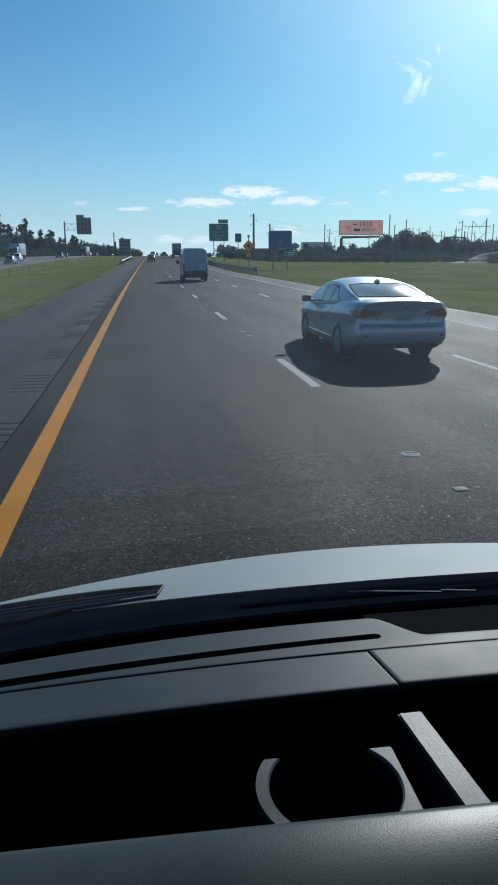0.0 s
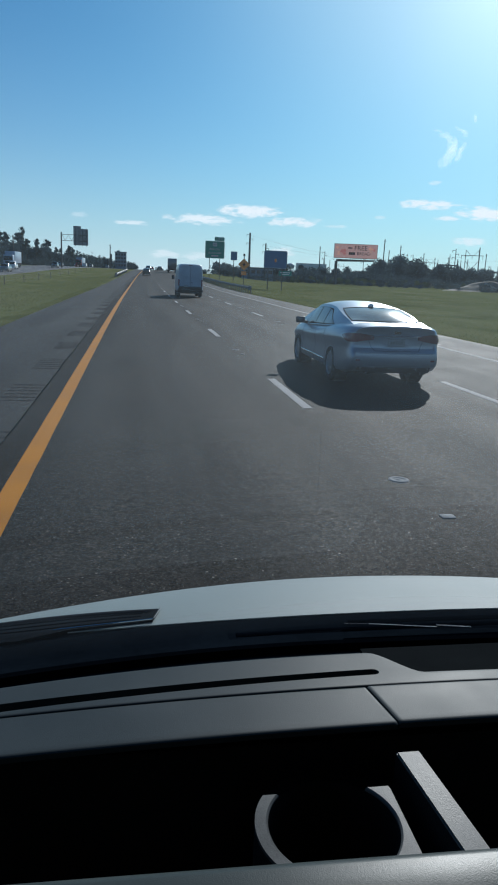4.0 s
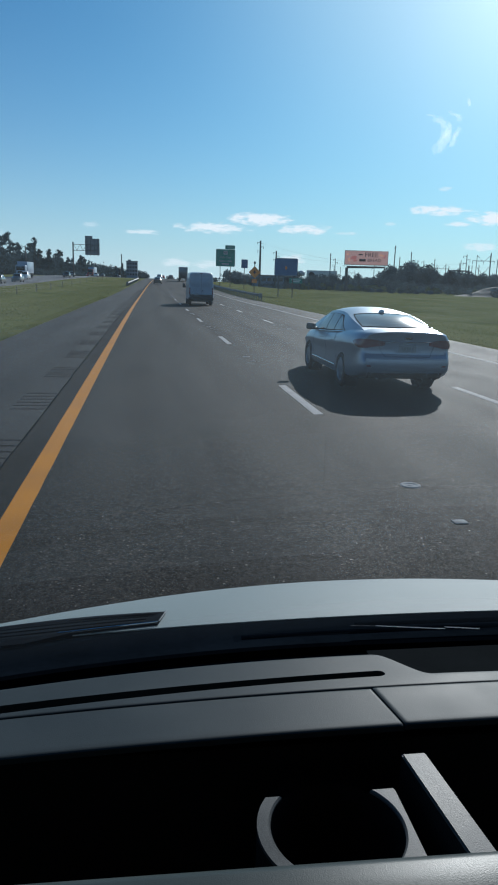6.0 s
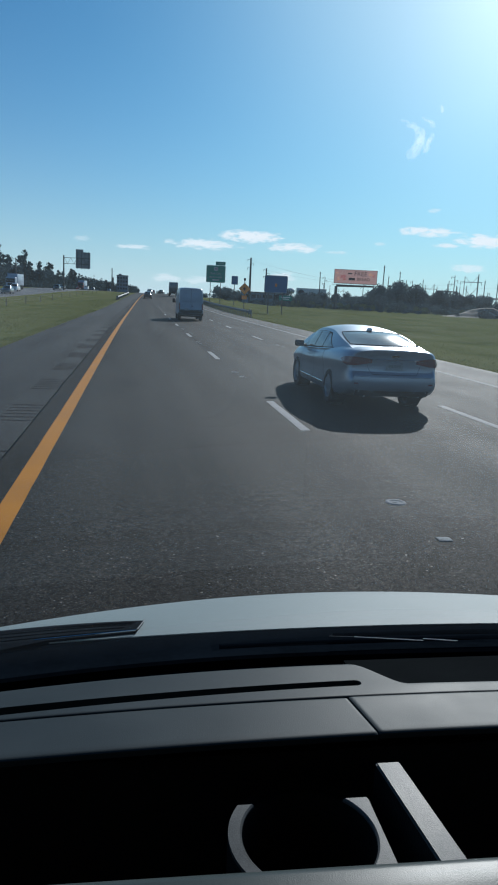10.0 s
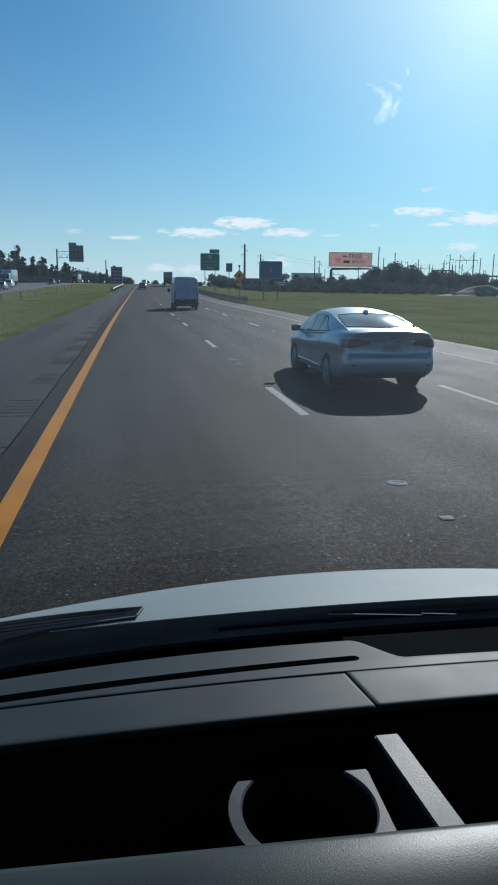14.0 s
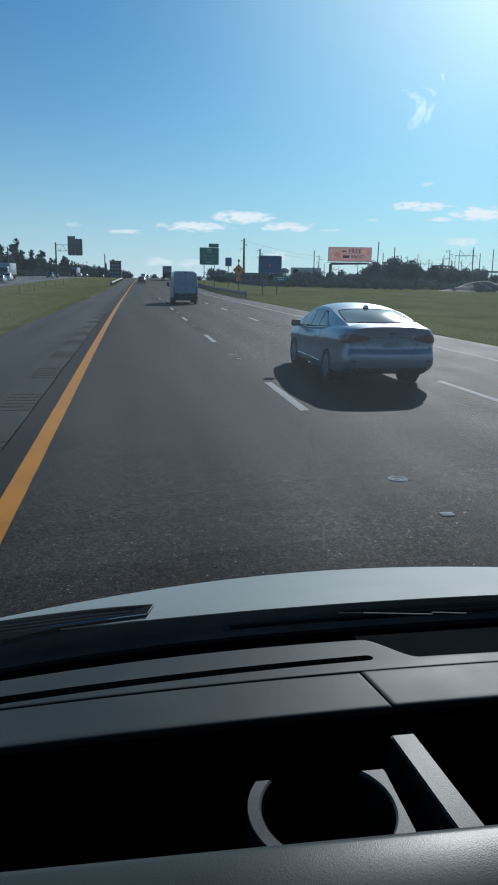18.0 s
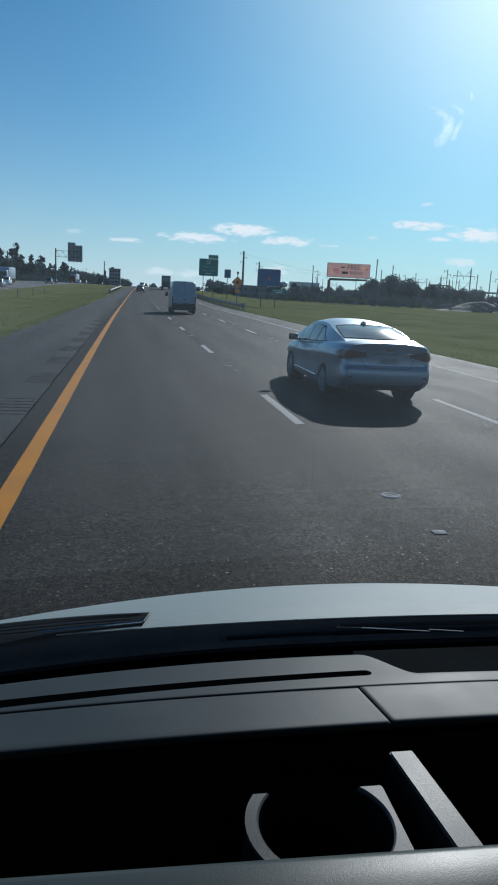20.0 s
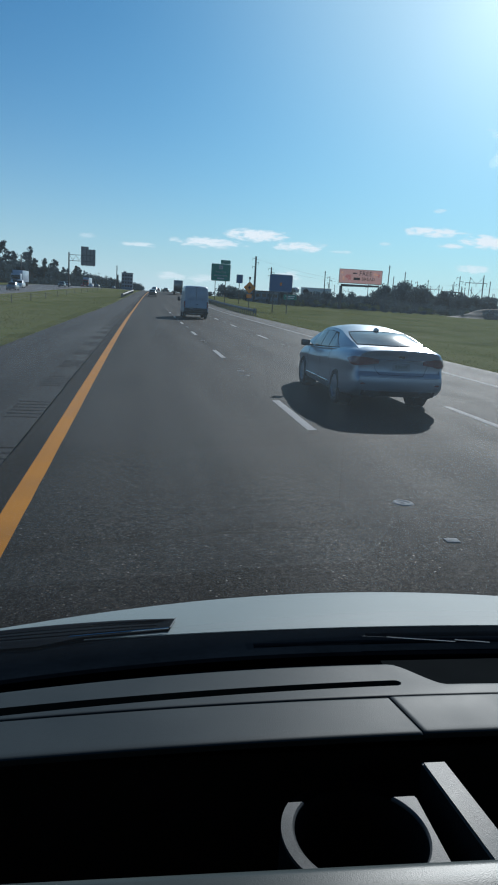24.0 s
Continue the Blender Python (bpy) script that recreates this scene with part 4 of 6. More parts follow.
def loft_shell(stations, sec, n_half, bm=None, cap=True):
    """Mirror-symmetric shell: sec(y, k) gives (x, z) for k in 0..n_half from the sill centre to the deck centre."""
    bm = bm or bmesh.new()
    rows = []
    for y in stations:
        half = [sec(y, k) for k in range(n_half + 1)]
        ring = [bm.verts.new((x, yy, z)) for x, yy, z in half] + [bm.verts.new((-x, yy, z)) for x, yy, z in half[-2:0:-1]]
        rows.append(ring)
    for A, B in zip(rows, rows[1:]):
        m = len(A)
        for k in range(m):
            bm.faces.new((A[k], A[(k + 1) % m], B[(k + 1) % m], B[k]))
    if cap:
        bm.faces.new(rows[0])
    bm.faces.new(rows[-1][::-1])
    return bm


def cut_arches(ob, arches, width):
    """Wheel arches cut through a body shell."""
    bm = bmesh.new()
    for y, z, r in arches:
        bmesh.ops.create_cone(bm, cap_ends=True, segments=40, radius1=r, radius2=r, depth=width, matrix=Matrix.Translation((0, y, z)) @ Matrix.Rotation(radians(90), 4, "Y"))
    me = bpy.data.meshes.new("cutter")
    bm.to_mesh(me)
    bm.free()
    cutter = new("cutter", me)
    md = ob.modifiers.new("arch", "BOOLEAN")
    md.object, md.operation, md.solver = cutter, "DIFFERENCE", "EXACT"
    dg = bpy.context.evaluated_depsgraph_get()
    dg.update()
    done = bpy.data.meshes.new_from_object(ob.evaluated_get(dg))
    ob.modifiers.clear()
    ob.data = done
    done.polygons.foreach_set("use_smooth", [True] * len(done.polygons))
    done.set_sharp_from_angle(angle=radians(38))
    bpy.data.objects.remove(cutter)


def sedan(name, label, paint, at, group=""):
    """A four-door saloon; origin on the ground amid the wheels, nose towards +y."""
    car = thing(name, label, "car", group, at=at)
    WB, R = 1.42, 0.338
    plan = [(-2.50, .775), (-2.47, .825), (-2.42, .858), (-2.30, .895), (-2.0, .922), (-1.4, .932), (0, .922), (1.4, .922), (2.0, .88), (2.35, .76), (2.60, .52)]
    belt = [(-2.50, 1.05), (-2.2, 1.082), (-1.5, 1.058), (-.6, .995), (.5, .935), (1.2, .92), (1.8, .85), (2.3, .74), (2.6, .64)]
    deck = [(-2.50, 1.130), (-2.36, 1.156), (-2.1, 1.170), (-1.6, 1.172), (-.6, 1.10), (.5, 1.04), (1.2, 1.02), (1.8, .93), (2.3, .80), (2.6, .66)]
    sill = [(-2.50, .37), (-2.2, .27), (-1.4, .21), (0, .20), (1.4, .21), (2.2, .22), (2.6, .30)]

    def sec(y, k):
        w, zb, zd, zs = curve_at(plan, y), curve_at(belt, y), curve_at(deck, y), curve_at(sill, y)
        h = zb - zs
        prof = ((0, zs + .02), (.82 * w, zs), (.945 * w, zs + .04), (.985 * w, zs + .14 * h), (.988 * w, zs + .30 * h), (.972 * w, zs + .50 * h), (.976 * w, zs + .64 * h), (1.0 * w, zs + .755 * h),
                (.994 * w, zs + .79 * h), (.955 * w, zs + .92 * h), (.90 * w, zb + .012), (.80 * w, zb + .55 * (zd - zb)), (.6 * w, zb + .86 * (zd - zb)), (.3 * w, zd - .004), (0, zd))
        x, z = prof[k]
        # haunch over the rear wheels, and a hollow in the doors below the crease
        hip = math.exp(-((y + 1.45) / .5) ** 2)
        x += {5: -.004, 6: .006, 7: .016, 8: .018, 9: .020, 10: .012}.get(k, 0.0) * hip
        x -= {4: .006, 5: .016, 6: .008}.get(k, 0.0) * math.exp(-((y - .1) / .9) ** 2)
        bulge = 0.0
        if y < -2.3:                       # rounded tail: bumper proud, panel raked
            t = (-2.3 - y) / .2
            bulge = t * (tail_y(x, z, w) + 2.50)
        return (x, y + bulge, z)

    # how far the tail stands in at each height: under-bumper, bumper face, its shelf, the hollow lid, the lip
    TAIL = [(.30, .10), (.36, .045), (.44, -.015), (.54, -.040), (.66, -.036), (.700, -.018), (.722, .042), (.80, .058), (.92, .052), (1.03, .032), (1.105, .002), (1.150, .0)]

    def tail_y(x, z, w=.775):
        """The tail's surface: bowed across, leaning in above, the bumper standing out below."""
        q = min(1, abs(x) / (w + .01))
        return -2.50 - .085 * (1 - q * q) + curve_at(TAIL, z)
    st = [-2.50, -2.47, -2.42, -2.36, -2.28] + span(-2.15, 2.2, 26) + [2.32, 2.42, 2.5, 2.56, 2.60]
    bm = loft_shell(st, sec, 14, cap=False)
    # the tail's skin, drawn finely from the lower edge to the deck
    edge = [Vector(sec(-2.50, k)) for k in range(15)]
    rows = []
    for p, q in zip(edge[1:], edge[2:]):
        rows += [p + (q - p) * k / 3 for k in range(3)]
    rows.append(edge[-1])
    sheet(lambda p, c: (p.x * c, tail_y(p.x * c, p.z), p.z), rows[:-1], span(-1, 1, 16), bm=bm)
    body = part("body", bm, paint, car)
    cut_arches(body, ((-WB, R + .02, R + .055), (WB, R + .02, R + .055)), 2.4)

    # greenhouse
    roof = [(-2.25, 1.120), (-2.05, 1.168), (-1.85, 1.212), (-1.5, 1.292), (-1.2, 1.362), (-1.0, 1.405), (-.75, 1.450), (-.25, 1.493), (.25, 1.482), (.6, 1.43), (.95, 1.30), (1.3, 1.13), (1.6, 1.005)]

    def cab(y, a):
        """a: 0 at one belt line, 180 at the other."""
        zb, w = curve_at(belt, y) + .005, curve_at(plan, y) * (.918 - .115 * min(1, max(0, (-.9 - y) / .9)) ** 1.5)
        zr = max(zb + .012, curve_at(roof, y))
        h = zr - zb
        rail = w * (1 - .25 * min(1, h / .45))
        t, sg = min(a, 180 - a) / 90, 1 if a <= 90 else -1
        if t < .5:
            f = t / .5
            return Vector((sg * (w + (rail - w) * f ** 1.2), y, zb + .84 * h * f))
        g = (t - .5) / .5
        return Vector((sg * rail * (1 - g), y, zr - .16 * h * (1 - g) ** 2.6))

    def cab_out(y, a, off):
        p = cab(y, a)
        du, dv = cab(y + .02, a) - cab(y - .02, a), cab(y, a + 1) - cab(y, a - 1)
        nn = du.cross(dv)
        nn.normalize()
        if nn.z < 0 or (abs(nn.z) < .2 and nn.x * p.x < 0):
            nn = -nn
        return p + nn * off
    angs = [0, 6, 12, 20, 28, 36, 41, 45, 48, 52, 58, 65, 73, 82, 90, 98, 107, 115, 122, 128, 132, 135, 139, 144, 152, 160, 168, 174, 180]
    part("roof", sheet(lambda y, a: cab(y, a), span(-2.22, 1.56, 48), angs), paint, car)

    def glass(name2, y_lo, y_hi, a0, a1, nu=14, nv=8, off=.005, label2="dark tinted window", mat=None, bulge=0.0, taper=0.0):
        """A pane let into the greenhouse; y_lo and y_hi give its ends at each height."""
        def f(u, v):
            a = a0 + taper * u + (a1 - a0 - 2 * taper * u) * v
            y = y_lo(v) + (y_hi(v) - y_lo(v)) * u
            e = min(u, 1 - u, v, 1 - v)
            return cab_out(y, a, (off if e > 0 else -.004) + bulge * math.sin(math.pi * u) * math.sin(math.pi * v))
        us = [0, .001] + span(.03, .97, nu) + [.999, 1]
        vs = [0, .001] + span(.06, .94, nv) + [.999, 1]
        return part(name2, sheet(f, us, vs), mat or M_DARKGLASS, car, label2)

    glass("rear_window", lambda v: -1.99 + .10 * abs(2 * v - 1) ** 2, lambda v: -1.04 + .04 * abs(2 * v - 1) ** 2, 46.6, 133.4, 16, 20, label2="dark rear window catching the sun", mat=M_REARGLASS, bulge=.042, taper=4.5)
    def seal(q):
        """Round the edge of the rear window; q from 0 to 4."""
        k, t = int(q) % 4, q - int(q)
        u, v = ((0, t), (t, 1), (1, 1 - t), (1 - t, 0))[k]
        w = abs(2 * v - 1) ** 2
        y = -1.99 + .10 * w + (.95 - .06 * w) * u
        return cab_out(y, 46.6 + 4.5 * u + (86.8 - 9 * u) * v, .004)
    part("rear_window_seal", tube([seal(k / 10) for k in range(40)], .010, 6, True), M_SURROUND, car, "black seal round the rear window")
    glass("windscreen", lambda v: .62, lambda v: 1.40, 53, 127, 12, 14)
    for s in (0, 1):
        A = (lambda a: a) if not s else (lambda a: 180 - a)
        part("window_frame", sheet(lambda u, v: cab_out(-1.325 + .66 * v + (2.53 - 1.29 * v) * u, A(2.5 + 36.5 * v), .003), span(0, 1, 40), span(0, 1, 10)), M_SURROUND, car, "black window surround")
        glass("side_window", lambda v: -.50 + .03 * v, lambda v: .12 - .015 * v, A(5), A(38), off=.009, mat=M_SIDEGLASS)
        glass("side_window", lambda v: .17 - .02 * v, lambda v: 1.16 - .60 * v, A(5), A(38), off=.009, mat=M_SIDEGLASS)
        glass("quarter_window", lambda v: -1.29 + .64 * v, lambda v: -.545 + .03 * v, A(5), A(36), off=.009, mat=M_SIDEGLASS)
        # bright strip along the window line and on the lower doors
        sx = -1 if s else 1
        part("window_trim", tube([cab_out(y, A(1.5), .006) for y in span(-1.28, 1.12, 18)], .009), M_CHROME, car, "thin bright window moulding")
        for y0, y1 in ((-.95, -.06), (.02, 1.0)):
            part("door_strip", sheet(lambda u, v: (sx * (sec(u, 4)[0] + .003 + .006 * math.cos(v)), u, .365 + .018 * math.sin(v)), span(y0, y1, 8), [2 * math.pi * k / 8 for k in range(8)], close=True), M_CHROME, car, "bright door moulding")
        for y0 in (-.62, .28):
            part("door_handle", sheet(lambda u, v: (sx * (sec(y0, 8)[0] + .012 + .010 * math.cos(v)), y0 + u, .845 + .012 * math.sin(v)), span(-.09, .09, 6), [2 * math.pi * k / 8 for k in range(8)], close=True), paint, car)
        # shut lines
        for y0, lean in ((-1.02, .18), (-.10, 0.0), (.98, -.04)):
            part("door_gap", tube([(sx * (sec(y0 + lean * (k - 4) / 6, k)[0] + .0005), y0 + lean * (k - 4) / 6, sec(y0, k)[2]) for k in range(2, 11)], .0028, 4), M_TRIM, car)
        # mirror
        mir = part("door_mirror", box(.895 if sx > 0 else -1.10, 1.10 if sx > 0 else -.895, .86, .97, .945, 1.085, .035, 3), M_TRIM, car, "dark door mirror")
        part("mirror_glass", box(.915 if sx > 0 else -1.08, 1.08 if sx > 0 else -.915, .852, .862, .965, 1.065, .004), M_SIDEGLASS, mir, "grey mirror glass")
        part("mirror_foot", rod((sx * .84, .93, .965), (sx * .93, .92, .985), .025), M_TRIM, mir)
        # lamps
        def outline(u, z):
            """Round the rear corner at height z: from the flank to the boot lid."""
            if u < .5:
                y = -2.14 - .36 * (u / .5)
                for k in range(3, 12):
                    p, q = Vector(sec(y, k)), Vector(sec(y, k + 1))
                    if q.z >= z:
                        t = (z - p.z) / max(1e-5, q.z - p.z)
                        return p + (q - p) * t
                return q
            x0 = outline(.4999, z).x
            return Vector((x0 + (.41 - x0) * (u - .5) / .5, tail_y(x0 + (.41 - x0) * (u - .5) / .5, z), z))

        def lamp(u, v):
            lo = .835 + .10 * max(0, .35 - u) / .35 + .06 * max(0, u - .55) / .45
            hi = 1.005 - .05 * max(0, .30 - u) / .30 - .035 * max(0, u - .6) / .4
            p = outline(u, lo + (hi - lo) * v)
            o = outline(min(1, u + .03), p.z) - outline(max(0, u - .03), p.z)
            nn = Vector((-o.y, o.x, 0)).normalized()
            if nn.y > 0 or (abs(nn.y) < .1 and nn.x < 0):
                nn = -nn
            e = min(u, 1 - u, v, 1 - v)
            p = p + nn * (.010 if e > 0 else -.012)
            return Vector((sx * p.x, p.y, p.z))
        part("tail_lamp", sheet(lamp, [0, .015] + span(.06, .94, 14) + [.985, 1], [0, .04] + span(.15, .85, 5) + [.96, 1]), M_RED, car, "dark red tail lamp wrapping round the corner")
        part("exhaust", sheet(lambda u, v: (sx * (.52 + .062 * math.cos(v) * (1 - .12 * u)), -2.60 + .14 * u, .315 + .028 * math.sin(v) * (1 - .12 * u)), [0, .05, .5, 1], [2 * math.pi * k / 20 for k in range(20)], close=True), M_CHROME, car, "bright oval exhaust tip")
        # the bumper's lower edge is cut up over each exhaust
        part("exhaust_cutout", tube([(sx * (.52 + .125 * math.cos(a)), tail_y(.52 + .125 * math.cos(a), .40) - .004, .375 + .050 * math.sin(a)) for a in span(0, math.pi, 10)], .006, 6), paint, car, "raised bumper edge over the exhaust")
        part("bumper_reflector", box(sx * .70 - .045, sx * .70 + .045, tail_y(.70, .53) - .006, tail_y(.70, .53) + .02, .515, .545, .004), M_RED, car, "small red bumper reflector")
        part("headlamp", box(sx * .62 - .12, sx * .62 + .12, 2.22, 2.40, .60, .70, .03), M_HEADL, car)
        for y0 in (-WB, WB):
            wheel(car, sx * .815, y0, R, .225, sx)
        part("arch_liner", lathe([(R + .05, -.22), (R + .05, .02)], 28), M_TRIM, car, at=Matrix.Translation((.86 if sx > 0 else -.66, -WB, R + .02)))
        part("arch_liner", lathe([(R + .05, -.22), (R + .05, .02)], 28), M_TRIM, car, at=Matrix.Translation((.86 if sx > 0 else -.66, WB, R + .02)))

    def tail(x, z, off=.006):
        return Vector((x, tail_y(x, z) - off, z))
    # boot lid: crease, number plate recess, spoiler edge, badge
    part("boot_spoiler", sheet(lambda u, v: (u, tail_y(u, 1.135) + .020 + .026 * math.cos(v), 1.139 + .010 * math.sin(v) - .050 * abs(u / .7) ** 2.5), span(-.66, .66, 18), [2 * math.pi * k / 8 for k in range(8)], close=True), paint, car)
    part("boot_crease", tube([tail(x, .965, .004) for x in span(-.47, .47, 14)], .010), M_CHROME, car, "bright strip across the boot lid")
    plate = part("plate_recess", sheet(lambda u, v: tail(u, .762 + .175 * v, .003), span(-.22, .22, 8), (0, .5, 1)), paint, car, "number plate recess")
    part("number_plate", sheet(lambda u, v: tail(u, .775 + .15 * v, .012 if 0 < v < 1 else .002), [-.165, -.16, 0, .16, .165], [0, .05, .5, .95, 1]), M_PLATE, plate, "pale number plate")
    for k in range(5):
        part("plate_bar", sheet(lambda u, v: tail(-.11 + .048 * k + .03 * u, .82 + .06 * v, .0145), (0, 1), (0, 1)), M_SIGNBACK, plate)
    part("boot_gap", tube([tail(x, .70 + (0 if abs(x) < .44 else .2 * (abs(x) - .44) / .08), .002) for x in span(-.52, .52, 20)], .0036, 4), M_TRIM, car)
    part("bumper_groove", tube([tail(x, .655, .001) for x in span(-.72, .72, 20)], .004, 4), M_TRIM, car)
    part("diffuser", sheet(lambda u, v: (u, tail_y(u, .42) + .004 + .08 * v, .405 - .11 * v), span(-.70, .70, 16), span(0, 1, 4)), M_TRIM, car, "black lower bumper insert")
    part("badge", sheet(lambda u, v: tail(.075 * math.cos(v) * u, .025 + 1.0 + .022 * math.sin(v) * u, .008), [.01, .5, 1], [2 * math.pi * k / 16 for k in range(16)], close=True), M_CHROME, car)
    part("underbody", box(-.74, .74, -2.0, 2.2, .24, .32), M_TRIM, car)
    part("aerial_fin", sheet(lambda u, v: (.055 * math.sqrt(1 - u * u) * math.cos(v), -.93 + .09 * math.sqrt(1 - u * u) * math.sin(v) - .03 * u, 1.418 + .060 * u), span(0, .96, 6), [2 * math.pi * k / 12 for k in range(12)], close=True), M_SIGNWHITE, car, "pale shark-fin aerial on the roof")
    part("wiper_lamp", box(-.16, .16, -1.06, -1.02, 1.372, 1.386, .004), M_RED, car, "high stop lamp")
    return car


sedan("silver_sedan", "silver-blue four-door saloon driving in the middle lane", M_SILVER, Matrix.Translation((4.52, 14.9, 0)))


def van(name, label, paint, at):
    """A tall panel van, seen from behind."""
    v_ = thing(name, label, "van", at=at)
    plan = [(-2.95, .93), (-2.85, .985), (-2.0, 1.0), (1.4, 1.0), (2.2, .97), (2.7, .86), (2.95, .70)]
    top = [(-2.95, 2.50), (-2.8, 2.56), (0, 2.60), (1.2, 2.55), (1.7, 2.25), (2.2, 1.45), (2.6, 1.22), (2.95, 1.0)]

    def sec(y, k):
        w, zt = curve_at(plan, y), curve_at(top, y)
        prof = ((0, .42), (.93 * w, .42), (.985 * w, .48), (w, .62), (w, .95), (.995 * w, min(1.4, zt * .6)), (.965 * w, zt * .78), (.925 * w, zt * .91), (.87 * w, zt * .965), (.76 * w, zt * .99), (.4 * w, zt), (0, zt))
        x, z = prof[k]
        return (x, y, z)
    body = part("body", loft_shell([-2.95, -2.93, -2.88, -2.8] + span(-2.5, 2.5, 20) + [2.7, 2.85, 2.95], sec, 11), paint, v_)
    cut_arches(body, ((-1.75, .37, .42), (1.75, .37, .42)), 2.6)
    yb = -2.958
    for s in (-1, 1):
        def door(u, v):
            z = .62 + 1.80 * v
            x = .012 + (.855 - .10 * max(0, v - .35)) * u
            e = min(u, 1 - u, v, 1 - v)
            return (s * x, yb - (.012 if e > 0 else -.006), z)
        d = part("rear_door", sheet(door, [0, .01] + span(.05, .95, 5) + [.99, 1], [0, .006] + span(.03, .97, 9) + [.994, 1]), paint, v_)
        def press(u, v):
            return (s * (.10 + .60 * u), yb - .013 - (.006 if 0 < u < 1 and 0 < v < 1 else 0), 1.45 + .72 * v)
        part("door_pressing", sheet(press, [0, .02, .5, .98, 1], [0, .02, .5, .98, 1]), paint, d)
        part("hinge", box(s * .855 - .02, s * .855 + .02, yb - .03, yb, 1.0, 1.08, .005), paint, d)
        part("hinge", box(s * .80 - .02, s * .80 + .02, yb - .03, yb, 2.0, 2.08, .005), paint, d)
        part("tail_lamp", box(s * .905 - .055, s * .905 + .055, yb - .03, yb + .08, .88, 1.38, .02), M_RED, v_, "tall red tail lamp")
        part("bumper_corner", box(s * .80 - .20, s * .80 + .20, yb - .09, yb + .2, .42, .62, .04), M_TRIM, v_)
        part("door_mirror", box(s * 1.17 - .11, s * 1.17 + .11, 1.62, 1.76, 1.32, 1.68, .05), M_TRIM, v_, "tall black door mirror")
        part("mirror_arm", rod((s * .95, 1.7, 1.42), (s * 1.10, 1.69, 1.45), .03), M_TRIM, v_)
        for y0 in (-1.75, 1.75):
            wheel(v_, s * .86, y0, .36, .24, s, 6)
        part("mudflap", box(s * .86 - .13, s * .86 + .13, -2.22, -2.20, .16, .46), M_TRIM, v_)
    part("door_seam", box(-.006, .006, yb - .004, yb + .01, .62, 2.42), M_TRIM, v_)
    # added dark strip: gives the bumper area and the shade around it
    part("lower_panel", box(-.93, .93, yb - .016, yb + .05, .56, .86, .012), M_TRIM, v_, "dark lower rear strip for the bumper and its shade")
    part("bumper", box(-.62, .62, yb - .10, yb + .1, .44, .60, .03), M_TRIM, v_, "black rear step bumper")
    part("door_handle", box(.03, .17, yb - .045, yb - .015, 1.12, 1.17, .01), M_TRIM, v_)
    part("number_plate", box(-.50, -.20, yb - .022, yb - .01, .80, .95, .004), M_PLATE, v_, "pale number plate")
    part("high_stop_lamp", box(-.14, .14, yb - .02, yb + .05, 2.46, 2.50, .008), M_RED, v_)
    part("underbody", box(-.85, .85, -2.8, 2.6, .30, .44), M_TRIM, v_)
    part("axle", rod((-.8, -1.75, .36), (.8, -1.75, .36), .07), M_TRIM, v_)
    return v_


van("white_van", "white high-roof panel van driving in the middle lane", M_WHITEPAINT, on_road(4.0, 60.6))


def far_car(name, label, paint, at, group, tall=0.0):
    """A car far off: shell, glass, lamps and wheels."""
    c_ = thing(name, label, "car", group, at=at)
    plan = [(-2.3, .78), (-2.1, .88), (0, .90), (1.7, .88), (2.2, .70)]
    top = [(-2.3, 1.0 + tall), (-2.1, 1.06 + tall), (-1.6, 1.36 + tall * .9), (-.6, 1.47 + tall), (.3, 1.44 + tall), (1.0, 1.02 + tall * .2), (2.0, .86 + tall * .2), (2.2, .7)]

    def sec(y, k):
        w, zt = curve_at(plan, y), curve_at(top, y)
        zb = min(zt, .95 + tall * .2)
        prof = ((0, .24), (.9 * w, .24), (w, .38), (w, .7), (.97 * w, zb - .03), (.92 * w, zb), (.76 * w, zb + (zt - zb) * .85), (.66 * w, zt - .01), (0, zt))
        x, z = prof[k]
        return (x, y, z)
    part("body", loft_shell(span(-2.3, 2.2, 20), sec, 8), paint, c_)
    part("rear_window", sheet(lambda u, v: (-.6 + 1.2 * u, -2.10 + .42 * v - .03, 1.03 + (.34 + tall * .8) * v + .02), (0, .5, 1), (0, .5, 1)), M_DARKGLASS, c_)
    part("windscreen", sheet(lambda u, v: (-.6 + 1.2 * u, .98 - .62 * v + .05, 1.05 + tall * .2 + (.37 + tall * .7) * v + .015), (0, .5, 1), (0, .5, 1)), M_DARKGLASS, c_)
    for s in (-1, 1):
        part("side_window", sheet(lambda u, v: (s * (.845 - .13 * v), -1.4 + 2.0 * u * (1 - .28 * v) + .2 * v, 1.0 + tall * .2 + (.34 + tall * .6) * v), (0, .5, 1), (0, .5, 1)), M_DARKGLASS, c_)
        part("tail_lamp", box(s * .70 - .13, s * .70 + .13, -2.33, -2.2, .78, .92, .02), M_RED, c_)
        part("headlamp", box(s * .58 - .13, s * .58 + .13, 2.08, 2.2, .62, .74, .02), M_HEADL, c_)
        for y0 in (-1.35, 1.35):
            part("wheel", lathe([(.2, -.1), (.31, -.1), (.33, -.06), (.33, .06), (.31, .1), (.2, .1), (.02, .09)], 20), M_TYRE, c_, at=Matrix.Translation((s * .80, y0, .33)))
    return c_


